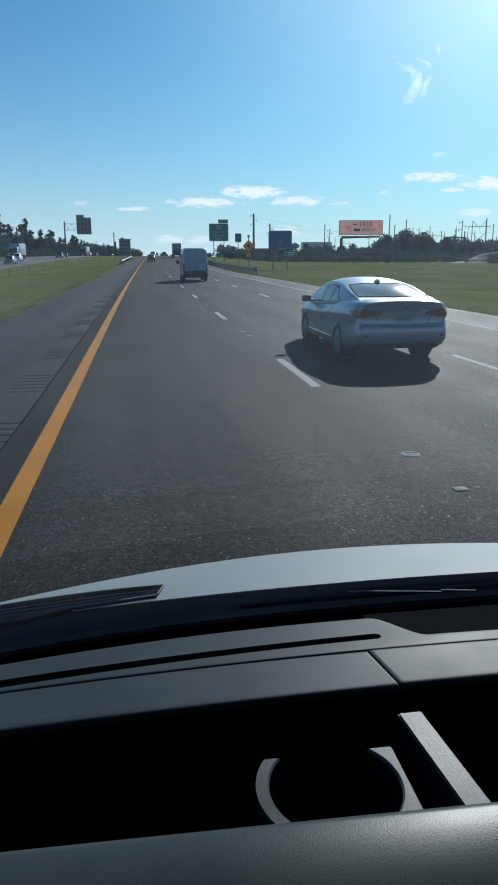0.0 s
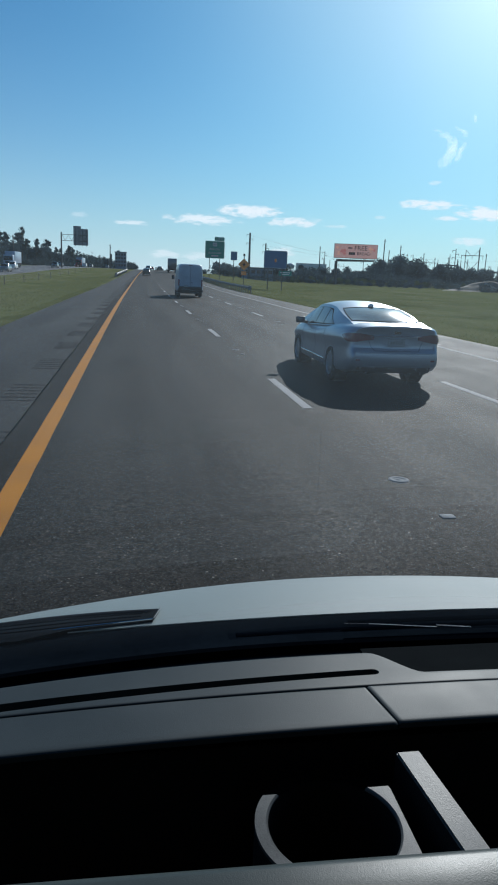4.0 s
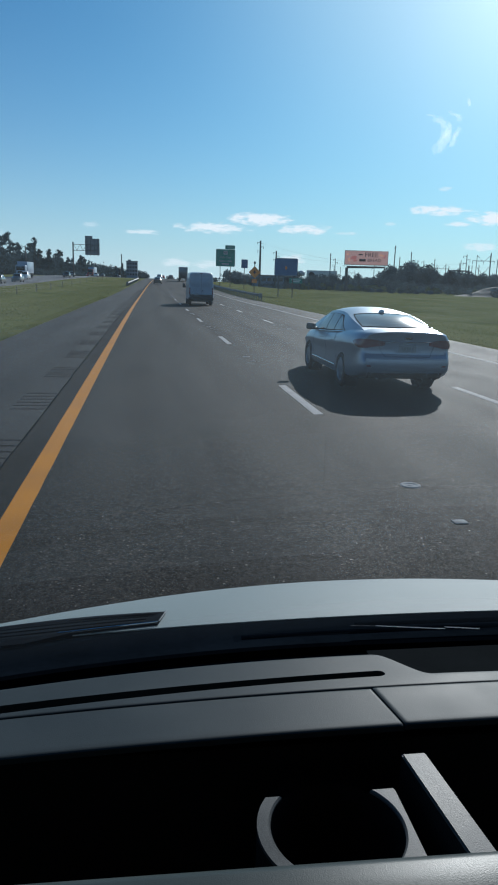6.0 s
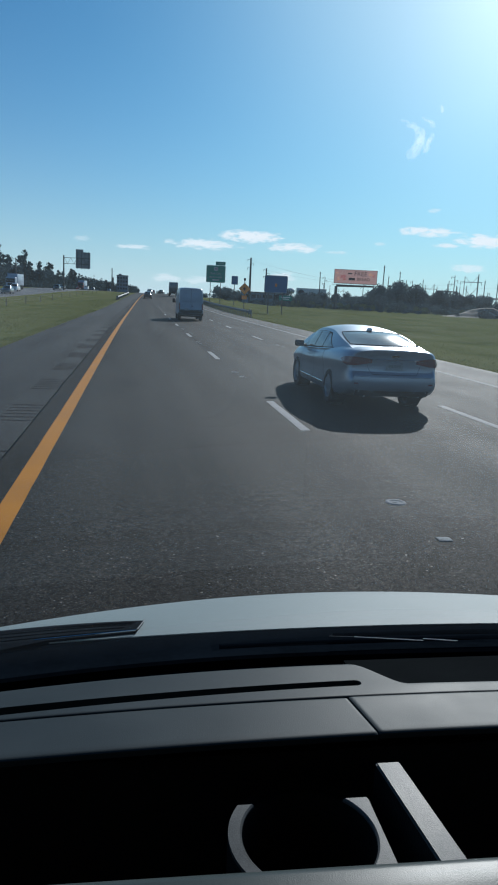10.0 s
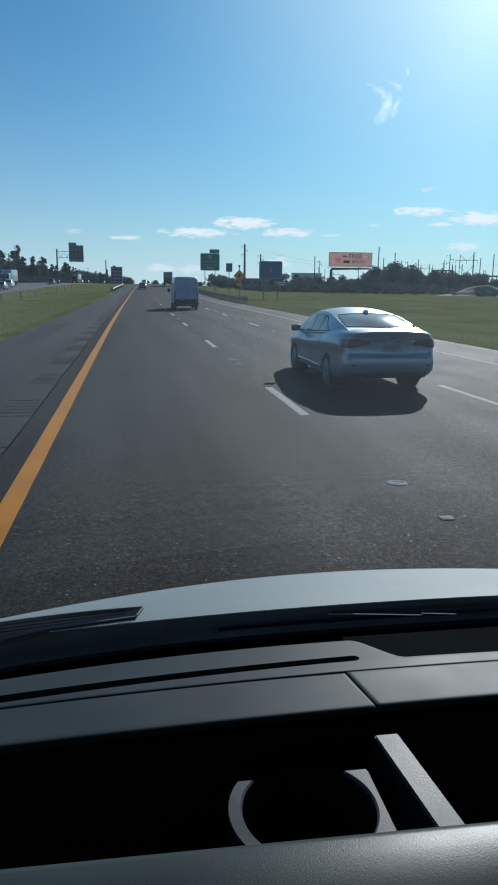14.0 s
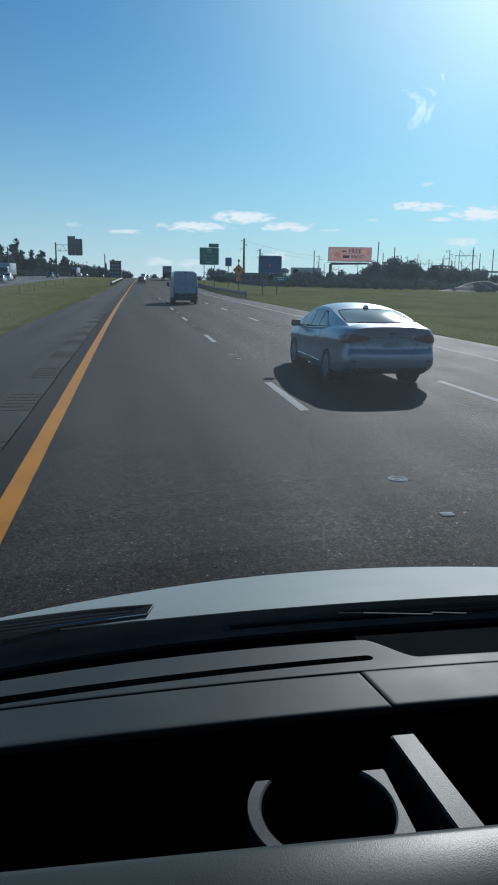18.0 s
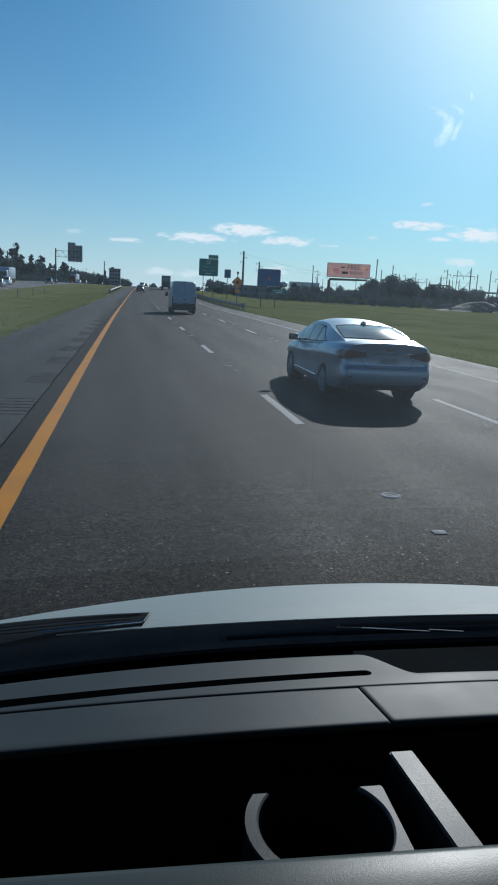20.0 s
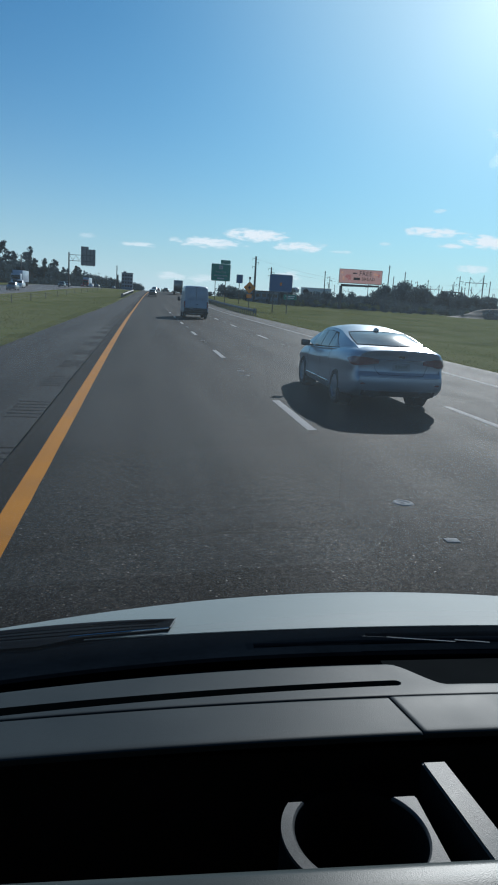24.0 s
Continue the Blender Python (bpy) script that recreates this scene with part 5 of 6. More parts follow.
def lorry(name, label, paint, at, group="", long_=12.0, cab_paint=None):
    """A box lorry: cab, box body, wheels."""
    t_ = thing(name, label, "lorry", group, at=at)
    part("box_body", box(-1.25, 1.25, -long_ / 2, long_ / 2, 1.15, 4.0, .04), paint, t_)
    part("rear_door", box(-1.12, 1.12, -long_ / 2 - .03, -long_ / 2 - .004, 1.3, 3.85, .01), paint, t_)
    cabm = part("cab", box(-1.2, 1.2, long_ / 2 + .3, long_ / 2 + 2.6, .7, 3.1, .2, 3), cab_paint or paint, t_)
    part("windscreen", box(-1.05, 1.05, long_ / 2 + 2.59, long_ / 2 + 2.63, 1.75, 2.75, .01), M_DARKGLASS, cabm)
    part("grille", box(-.7, .7, long_ / 2 + 2.59, long_ / 2 + 2.64, .95, 1.6, .01), M_TRIM, cabm)
    part("chassis", box(-.5, .5, -long_ / 2 + .3, long_ / 2 + 2.3, .75, 1.1), M_TRIM, t_)
    for s in (-1, 1):
        part("tail_lamp", box(s * 1.0 - .12, s * 1.0 + .12, -long_ / 2 - .05, -long_ / 2, .95, 1.1), M_RED, t_)
        for y0 in (-long_ / 2 + 1.2, -long_ / 2 + 2.5, long_ / 2 + 1.5):
            part("wheel", lathe([(.3, -.15), (.48, -.15), (.5, -.1), (.5, .1), (.48, .15), (.3, .15), (.03, .12)], 20), M_TYRE, t_, at=Matrix.Translation((s * 1.05, y0, .5)))
    part("mudguard_bar", box(-1.1, 1.1, -long_ / 2 - .02, -long_ / 2 + .06, .5, .62), M_TRIM, t_)
    return t_
# ---------------------------------------------------------------- signs, boards, poles
def lettering(text, size, m, parent, material, name="lettering", depth=0.004):
    """Raised letters in the built-in font, turned into a mesh."""
    cu = bpy.data.curves.new("text", "FONT")
    cu.body, cu.size, cu.align_x, cu.align_y, cu.extrude, cu.resolution_u = text, size, "CENTER", "CENTER", depth, 2
    tmp = new("text", cu)
    dg = bpy.context.evaluated_depsgraph_get()
    me = bpy.data.meshes.new_from_object(tmp.evaluated_get(dg))
    bpy.data.objects.remove(tmp)
    me.materials.clear()
    me.materials.append(material)
    ob = new(name, me)
    ob.parent, ob.matrix_basis = parent, m
    return ob


def rounded_panel(w, h, r, t=0.06, n=5):
    """An upright sign panel with rounded corners, facing -y, centred."""
    bm = bmesh.new()
    pts = []
    for cx_, cz_, a0 in ((w / 2 - r, h / 2 - r, 0), (-w / 2 + r, h / 2 - r, 90), (-w / 2 + r, -h / 2 + r, 180), (w / 2 - r, -h / 2 + r, 270)):
        pts += [(cx_ + r * math.cos(radians(a0 + 90 * k / n)), cz_ + r * math.sin(radians(a0 + 90 * k / n))) for k in range(n + 1)]
    f = [bm.verts.new((x, -t / 2, z)) for x, z in pts]
    b = [bm.verts.new((x, t / 2, z)) for x, z in pts]
    bm.faces.new(f)
    bm.faces.new(b[::-1])
    for k in range(len(pts)):
        bm.faces.new((f[k], f[(k + 1) % len(pts)], b[(k + 1) % len(pts)], b[k]))
    return bm


FACE = pose(0, 0, 0, 90)            # lies letters upright, facing -y


def road_sign(name, label, at, w, h, z, posts, material, border=True, r=0.25, post=0.14, turn=0.0):
    s = thing(name, label, "road sign", at=Matrix.Translation(at) @ pose(0, 0, 0, 0, 0, turn))
    p = part("panel", rounded_panel(w, h, r), material, s, at=Matrix.Translation((0, 0, z)))
    part("back_sheet", rounded_panel(w - .02, h - .02, r, .01), M_SIGNBACK, s, at=Matrix.Translation((0, .037, z)))
    if border:
        o = [(x * (w - .16), zz * (h - .16)) for x, zz in ((-.5, -.5), (.5, -.5), (.5, .5), (-.5, .5))]
        part("border", tube([(x, -.034, zz) for x, zz in o], .025, 4, True), M_LEGEND, p)
    for x in posts:
        part("post", box(x - post / 2, x + post / 2, .045, .045 + post, -.4, z + h * .42), M_POLE, s)
    return s, p


# guide sign
gs, gp = road_sign("guide_sign", "large green guide sign on steel posts", toward(6.05, 165, -.1), 4.3, 3.75, 6.35, (-1.15, 1.15), M_GREEN, turn=-3)
lettering("Polk City", .62, Matrix.Translation((0, -.036, .10)) @ FACE, gp, M_LEGEND)
lettering("Auburndale", .62, Matrix.Translation((0, -.036, -.68)) @ FACE, gp, M_LEGEND)
part("line_bar", box(-.8, .8, -.04, -.03, -1.48, -1.18), M_LEGEND, gp)
shield = part("route_shield", rounded_panel(.95, .85, .1, .02), M_LEGEND, gp, "pale route shield", at=Matrix.Translation((0, -.04, 1.12)))
lettering("559", .42, Matrix.Translation((0, -.014, -.06)) @ FACE, shield, M_INK)
tab = part("exit_tab", rounded_panel(2.2, .82, .15), M_GREEN, gs, at=Matrix.Translation((1.0, 0, 8.68)))
lettering("EXIT 44", .42, Matrix.Translation((0, -.034, 0)) @ FACE, tab, M_LEGEND)
part("tab_post", box(.95, 1.05, .04, .12, 7.6, 8.9), M_POLE, gs)
# small sign beyond it
road_sign("small_sign", "small plain blue roadside sign on one post", toward(7.55, 165, -.1), 1.45, 1.9, 5.2, (0,), M_BLUE, r=.15)
# warning diamond with a flag on top and a plaque beneath
d = thing("warning_sign", "orange diamond warning sign with a small plaque", "road sign", at=Matrix.Translation(toward(8.35, 105, -.1)))
bm = rounded_panel(1.22, 1.22, .08, .03)
bmesh.ops.rotate(bm, verts=bm.verts, cent=(0, 0, 0), matrix=Matrix.Rotation(radians(45), 3, "Y"))
dp_ = part("diamond", bm, M_DIAMOND, d, at=Matrix.Translation((0, 0, 3.30)))
part("symbol", box(-.22, .22, -.022, -.016, -.08, .08), M_INK, dp_)
part("symbol", box(-.08, .08, -.022, -.016, -.25, .25), M_INK, dp_)
part("plaque", rounded_panel(.75, .55, .05, .03), M_DIAMOND, d, at=Matrix.Translation((0, 0, 2.08)))
part("post", box(-.05, .05, .02, .12, -.3, 4.75), M_POLE, d)
part("beacon", box(-.14, .14, -.08, .1, 4.45, 4.8, .04), M_TRIM, d, "dark beacon lamp on the post")
# blue service sign
_, bp_ = road_sign("service_sign", "large blue service sign on two posts", toward(10.8, 118, -.3), 3.75, 2.75, 4.55, (-1.15, 1.15), M_BLUE, turn=-4)
part("emblem", rounded_panel(.34, .5, .1, .02), M_AMBER, bp_, "small orange emblem", at=Matrix.Translation((0, -.04, -.15)))
# low green sign
_, lp_ = road_sign("distance_sign", "small green distance sign on two posts", toward(11.6, 230, -.2), 4.2, 1.6, 2.9, (-1.3, 1.3), M_GREEN, turn=-4)
part("line_bar", box(-1.5, 1.5, -.04, -.032, .15, .4), M_SIGNWHITE, lp_)
part("line_bar", box(-1.2, 1.2, -.04, -.032, -.4, -.15), M_SIGNWHITE, lp_)
# back of a big sign on a cantilever over the oncoming lanes
cs = thing("cantilever_sign", "bare grey back of a large cantilever sign", "road sign", at=on_road(-22.0, 232))
part("mast", rod((-7.0 + 3.2, 0, -.2), (-3.8, 0, 10.6), .26, .2, 12), M_POLE, cs)
for zz in (8.1, 9.9):
    part("truss_chord", rod((-3.8, 0, zz), (4.2, 0, zz), .07), M_POLE, cs)
for k in range(8):
    x = -3.6 + .95 * k
    part("truss_web", rod((x, 0, 8.1 if k % 2 else 9.9), (x + .95, 0, 9.9 if k % 2 else 8.1), .045, n=6), M_POLE, cs)
part("panel", rounded_panel(4.4, 4.9, .2), M_SIGNBACK, cs, at=Matrix.Translation((2.0, .2, 9.3)))
part("exit_tab", rounded_panel(2.3, .8, .1), M_SIGNBACK, cs, at=Matrix.Translation((.95, .2, 12.15)))
for x in (.4, 1.5, 2.6, 3.7):
    part("stiffener", box(x - .06, x + .06, .05, .15, 6.6, 11.9), M_POLE, cs)


def billboard(name, label, at, w, h, z, face_mat, turn, pole_x):
    b = thing(name, label, "billboard", at=Matrix.Translation(at) @ pose(0, 0, 0, 0, 0, turn))
    part("frame_box", box(-w / 2, w / 2, -.35, .45, z - h / 2, z + h / 2, .05), M_TRIM, b)
    f = part("printed_face", box(-w / 2 + .12, w / 2 - .12, -.42, -.352, z - h / 2 + .12, z + h / 2 - .12, .01), face_mat, b)
    part("column", rod((pole_x, .3, -.3), (pole_x, .3, z - h / 2 - .9), .52, .48, 16), M_POLE, b)
    part("torsion_beam", rod((pole_x, .3, z - h / 2 - .75), (w / 2 - 1, .3, z - h / 2 - .55), .38, .3, 12), M_POLE, b)
    part("walkway", box(-w / 2 - .6, w / 2 + .4, -1.0, -.36, z - h / 2 - .42, z - h / 2 - .34), M_POLE, b)
    for k in range(9):
        x = -w / 2 + (w) * k / 8
        part("bracket", rod((x, .3, z - h / 2 - .6), (x, -.9, z - h / 2 - .36), .05, n=6), M_POLE, b)
    for k in range(4):
        x = -w / 2 + w * (k + .5) / 4
        part("lamp_arm", rod((x, -.9, z - h / 2 - .38), (x, -1.9, z - h / 2 - .15), .035, n=6), M_POLE, b)
    return b, f


_, bf = billboard("pink_billboard", "lit pink advertising billboard on a steel column", toward(16.95, 245, -.4), 14.2, 4.6, 11.2, M_PINK, -12, -6.2)
lettering("FREE", 2.1, Matrix.Translation((1.6, -.425, 12.15)) @ FACE, bf, M_INK)
lettering("BREAD", 1.45, Matrix.Translation((2.6, -.425, 10.45)) @ FACE, bf, M_INK)
part("line_bar", box(-2.3, -.2, -.43, -.422, 10.05, 10.85), M_INK, bf)
part("line_bar", box(-2.6, -1.2, -.43, -.422, 12.0, 12.4), M_INK, bf)
rg = random.Random(77)
for q in range(15):
    left = q < 10
    x, z, r = (rg.uniform(-6.2, -3.2), rg.uniform(10.0, 12.4), rg.uniform(.35, .8)) if left else (rg.uniform(4.6, 6.3), rg.uniform(9.9, 12.6), rg.uniform(.25, .6))
    bm = bmesh.new()
    ring = [bm.verts.new((x + r * (1 + .25 * math.sin(3 * a + q)) * math.cos(a), -.4235 - .0012 * q, z + .7 * r * (1 + .2 * math.sin(2 * a + q)) * math.sin(a))) for a in [2 * math.pi * m / 18 for m in range(18)]]
    bm.faces.new(ring)
    part("print_shape", bm, (M_PEACH, M_ROSE)[q % 2], bf, smooth=False)
_, wf = billboard("white_billboard", "pale advertising billboard low over the trees", toward(13.6, 330, -.3), 13.5, 4.0, 6.2, M_PALE, -10, 0)
bm = bmesh.new()
bmesh.ops.create_cone(bm, cap_ends=True, segments=20, radius1=1.3, radius2=1.3, depth=.012, matrix=Matrix.Translation((-4.6, -.428, 6.3)) @ Matrix.Rotation(radians(90), 4, "X"))
part("print_shape", bm, M_INK, wf)


def power_pole(at, h, arms=3, lean=0.0, stout=1.0):
    p = thing("power_pole", "tall dark transmission pole with side arms", "power pole", "transmission poles", at=Matrix.Translation(at) @ pose(0, 0, 0, 0, lean, 0))
    part("shaft", rod((0, 0, -.3), (0, 0, h), .029 * h * stout, .018 * h * stout, 10), M_POLE, p)
    for k in range(arms):
        z = h * (.95 - .09 * k)
        part("arm", rod((0, 0, z), ((1 if k % 2 else -1) * 1.1, 0, z + .2), .07, .05, 6), M_POLE, p)
        part("insulator", rod(((1 if k % 2 else -1) * 1.05, 0, z + .16), ((1 if k % 2 else -1) * 1.05, 0, z - .5), .07, n=6), M_TRIM, p)
    return p


power_pole(toward(8.75, 250, -.2), 15.2)
power_pole(toward(10.0, 265, -.2), 13.2)
power_pole(toward(-1.95, 640, 0), 20, 2)
power_pole(toward(-9.0, 300, 0), 11, 2)
rng = random.Random(5)
base = power_pole(toward(17.6, 320, -.2), 12, 3, stout=.5)
for a in (14.6, 21.3, 24.4, 27.0, 31):
    copy_thing(base, Matrix.Translation(toward(a, rng.uniform(300, 380), -.2)) @ pose(0, 0, 0, 0, 0, rng.uniform(-40, 40)) @ Matrix.Scale(rng.uniform(.8, 1.3), 4))


def plain_pole(at, h):
    p = thing("utility_pole", "slender plain dark pole of the substation", "power pole", "substation poles", at=Matrix.Translation(at))
    part("shaft", rod((0, 0, -.3), (0, 0, h), .016 * h, .011 * h, 8), M_POLE, p)
    part("cap_arm", rod((-.45, 0, h * .95), (.45, 0, h * .96), .04, n=6), M_POLE, p)
    return p


slim = plain_pole(toward(18.4, 330, -.2), 14.5)
for k in range(28):
    a = 14.2 + .50 * k + rng.uniform(-.22, .22) + (3.2 if k > 2 else 0)
    copy_thing(slim, Matrix.Translation(toward(a, rng.uniform(300, 400), -.2)) @ pose(0, 0, 0, 0, rng.uniform(-.8, .8), rng.uniform(-40, 40)) @ Matrix.Scale(rng.choice((.7, .8, .95, 1.0, 1.15, 1.35)), 4))


def h_frame(at, h, turn=0.0, group="transmission towers"):
    p = thing("h_frame_tower", "steel H-frame transmission tower with crossed bracing", "pylon", group, at=Matrix.Translation(at) @ pose(0, 0, 0, 0, 0, turn))
    w = 2.6
    for s in (-1, 1):
        part("leg", rod((s * w, 0, -.3), (s * w * .92, 0, h), .15, .11, 8), M_POLE, p)
        part("brace", rod((s * w, 0, h * .30), (-s * w * .93, 0, h * .72), .07, n=6), M_POLE, p)
        part("arm_stay", rod((s * w * .92, 0, h), (s * w * .2, 0, h * .86), .06, n=6), M_POLE, p)
        part("insulator", rod((s * w * 1.5, 0, h * .86), (s * w * 1.5, 0, h * .77), .08, n=6), M_TRIM, p)
    part("insulator", rod((0, 0, h * .86), (0, 0, h * .77), .08, n=6), M_TRIM, p)
    part("cross_arm", rod((-w * 1.55, 0, h * .86), (w * 1.55, 0, h * .86), .10, n=6), M_POLE, p)
    return p


hf = h_frame(toward(25.6, 290, -.2), 14.5, -20)
for a, dd, s in ((19.7, 520, 1.0), (15.9, 640, 1.0), (12.2, 700, .9), (28.6, 330, 1.05), (22.6, 420, 1.0)):
    copy_thing(hf, Matrix.Translation(toward(a, dd, -.2)) @ pose(0, 0, 0, 0, 0, -20) @ Matrix.Scale(s, 4))
# substation gantry
sg = thing("substation_gantry", "flat steel substation gantry on columns", "gantry", at=Matrix.Translation(toward(23.9, 300, -.2)))
for x, top in ((-4.2, 10.6), (0.6, 13.0), (4.2, 10.8)):
    part("column", rod((x, 0, -.3), (x, 0, top), .17, .12, 8), M_POLE, sg)
part("beam", box(-4.3, 4.3, -.15, .15, 8.6, 9.1), M_POLE, sg)
part("beam", box(-4.3, .6, -.12, .12, 5.4, 5.7), M_POLE, sg)
# low flat canopy beside it
fc = thing("flat_canopy", "low flat-roofed canopy with a dark plant room", "building", at=Matrix.Translation(toward(28.3, 310, -.2)))
part("roof", box(-9, 9, -3, 3, 6.6, 7.2, .05), M_CONC, fc)
part("plant_room", box(5.5, 8.5, -2.5, 2.5, 7.2, 10.2, .05), M_BUILD, fc)
for x in (-8, -4, 0, 4, 8):
    part("column", rod((x, -2, -.3), (x, -2, 6.62), .15, n=8), M_POLE, fc)

# overhead wires between the poles
for (a0, d0, z0), (a1, d1, z1) in (((8.75, 250, 14.2), (17.6, 320, 11)), ((10, 265, 12.3), (18.9, 340, 11)), ((17.6, 320, 11), (25.6, 290, 12.2)), ((19.4, 340, 11), (28.6, 330, 12.5))):
    p0, p1 = toward(a0, d0, z0), toward(a1, d1, z1)
    pts = [p0.lerp(p1, t) - Vector((0, 0, 5 * t * (1 - t))) for t in span(0, 1, 14)]
    tagged(part("overhead_wire", tube(pts, .022, 4), M_TRIM), "thin sagging overhead power wire", "wire", "overhead wires")

# water tower
wt = thing("water_tower", "pale water tower on legs far off", "water tower", at=Matrix.Translation(toward(12.0, 1050, 0)))
part("tank", lathe([(.1, 0), (3.5, .5), (5.2, 1.8), (5.4, 3.4), (5.2, 5.6), (3.5, 7.2), (.1, 7.9)], 20), M_WATERTANK, wt, at=Matrix.Translation((0, 0, 12.5)) @ pose(0, 0, 0, 0, -90, 0))
for k in range(6):
    a = 2 * math.pi * k / 6
    part("leg", rod((5.4 * math.cos(a), 5.4 * math.sin(a), -.5), (4.6 * math.cos(a), 4.6 * math.sin(a), 15), .28, n=6), M_POLE, wt)
part("riser", rod((0, 0, -.5), (0, 0, 13), .6, n=8), M_POLE, wt)
# building beyond the oncoming lanes, and a low one among the trees
tb = thing("office_block", "blue-grey flat-roofed block above the trees", "building", at=Matrix.Translation(toward(-1.15, 780, 0)))
part("walls", box(-5.8, 5.8, -6, 6, -.5, 17), M_BUILD, tb)
part("roof", box(-6.1, 6.1, -6.3, 6.3, 17.0, 17.6), M_POLE, tb)
part("roof_plant", box(-4, -1, -2, 2, 17.6, 19, .1), M_BUILD, tb)
for r_ in range(4):
    for c_ in range(4):
        part("window", box(-5.1 + c_ * 2.8, -3.3 + c_ * 2.8, -6.06, -5.98, 3 + r_ * 3.6, 5 + r_ * 3.6), M_DARKGLASS, tb)
for x, hh in ((-17, 12), (-13, 10), (-10, 15)):
    tagged(part("silo_stack", rod(toward(-1.15, 780, -.5) + Vector((x, 0, 0)), toward(-1.15, 780, hh) + Vector((x, 0, 0)), 1.1, 1.0, 10), M_POLE), "dark stack beside the block", "stack", "stacks")
lb = thing("low_building", "low dark building with a flat roof among scrub", "building", at=Matrix.Translation(toward(9.4, 270, 0)))
part("walls", box(-5.5, 5.5, -3, 3, -.5, 4.1), M_BUILD, lb)
part("roof", box(-5.8, 5.8, -3.3, 3.3, 4.1, 4.4), M_POLE, lb)
for k in range(5):
    part("window", box(-4.8 + 2.1 * k, -3.3 + 2.1 * k, -3.05, -2.98, 2.2, 3.4), M_DARKGLASS, lb)

# ---------------------------------------------------------------- guard rails, fence
def guard_rail(x, y0, y1, side, label):
    """W-beam rail on posts; side +1 has its posts to the right of the beam."""
    g = thing("guard_rail", label, "guard rail", at=Matrix.Translation((x, 0, -.05)))
    prof = ((0, .49), (.03, .52), (.075, .545), (.075, .575), (.03, .60), (.005, .625), (.03, .65), (.075, .675), (.075, .705), (.03, .73), (0, .76))
    y = y0
    while y < y1 - .1:
        L = min(3.81, y1 - y)
        part("beam", sheet(lambda u, v: (-side * prof[int(v)][0] + bend(y + L * u), y + L * u, prof[int(v)][1] + rise(x, y + L * u)), (0, 1), range(len(prof))), M_STEEL, g)
        for k in range(2):
            yy = y + k * 1.905
            dx, dz = bend(yy), rise(x, yy)
            part("post", box(dx + side * .17 - .07, dx + side * .17 + .07, yy - .05, yy + .05, dz - .45, dz + .80, .006), M_POST, g)
            part("block", box(dx + side * .02, dx + side * .10, yy - .05, yy + .05, dz + .50, dz + .75), M_POST, g)
        y += 3.81
    part("end_terminal", box(-.10, .16, y0 - .08, y0, .34, .86, .03), M_STEEL, g, "flat end terminal", at=Matrix.Translation((bend(y0), 0, rise(x, y0))))
    return g


guard_rail(11.75, 78, 166, 1, "galvanised W-beam guard rail on short posts")
guard_rail(-4.95, 142, 207, -1, "galvanised W-beam guard rail on the median side")

fence = thing("wire_fence", "low post and wire fence in the median", "fence", at=Matrix.Translation((-16.2, 0, -.3)))
for k in range(14):
    yy = 48 + 14.5 * k
    dx, dz = bend(yy), rise(-16.2, yy)
    part("post", rod((dx, yy, dz - .3), (dx + random.uniform(-.05, .05), yy, dz + .92), .06, .05, 7), M_POST, fence)
for z in (.35, .60, .84):
    part("wire", tube([(bend(yy), yy, z + rise(-16.2, yy) - .03 * (k % 2)) for k, yy in enumerate(span(48, 237, 21))], .012, 4), M_POST, fence)

# ---------------------------------------------------------------- traffic
TURN = pose(0, 0, 0, 0, 0, 180)
for k, (x, y, paint, tall, lab) in enumerate(((-26.5, 131, 0, 0, "black"), (-26.2, 147, 2, .12, "grey"), (-30, 176, 1, .25, "white"), (-26.5, 222, 0, .2, "black"), (-30.2, 262, 2, 0, "grey"), (-26.4, 306, 1, 0, "white"),
                                              (-33.6, 341, 3, 0, "dark red"), (-30, 372, 0, .2, "black"), (-26.3, 430, 2, .1, "grey"))):
    far_car("oncoming_car", lab + " car on the oncoming carriageway", CAR_PAINTS[paint], on_road(x, y, .05) @ TURN, "oncoming cars", tall)
lorry("box_lorry", "white box lorry on the oncoming carriageway", M_WHITEPAINT, on_road(-33.8, 198, .05) @ TURN, "lorries", 9)
lorry("box_lorry", "white box lorry on the oncoming carriageway", M_WHITEPAINT, on_road(-30.4, 330, .05) @ TURN, "lorries", 12, CAR_PAINTS[3])
lorry("box_lorry", "dark box lorry far ahead in the outer lane", CAR_PAINTS[2], on_road(7.6, 215), "lorries", 9)
for x, y, paint, tall, lab in ((.7, 168, 0, .1, "black"), (.6, 232, 2, .2, "grey"), (4.2, 262, 0, 0, "black"), (.6, 320, 3, 0, "dark red")):
    far_car("leading_car", lab + " car far ahead on the carriageway", CAR_PAINTS[paint], on_road(x, y), "cars ahead", tall)

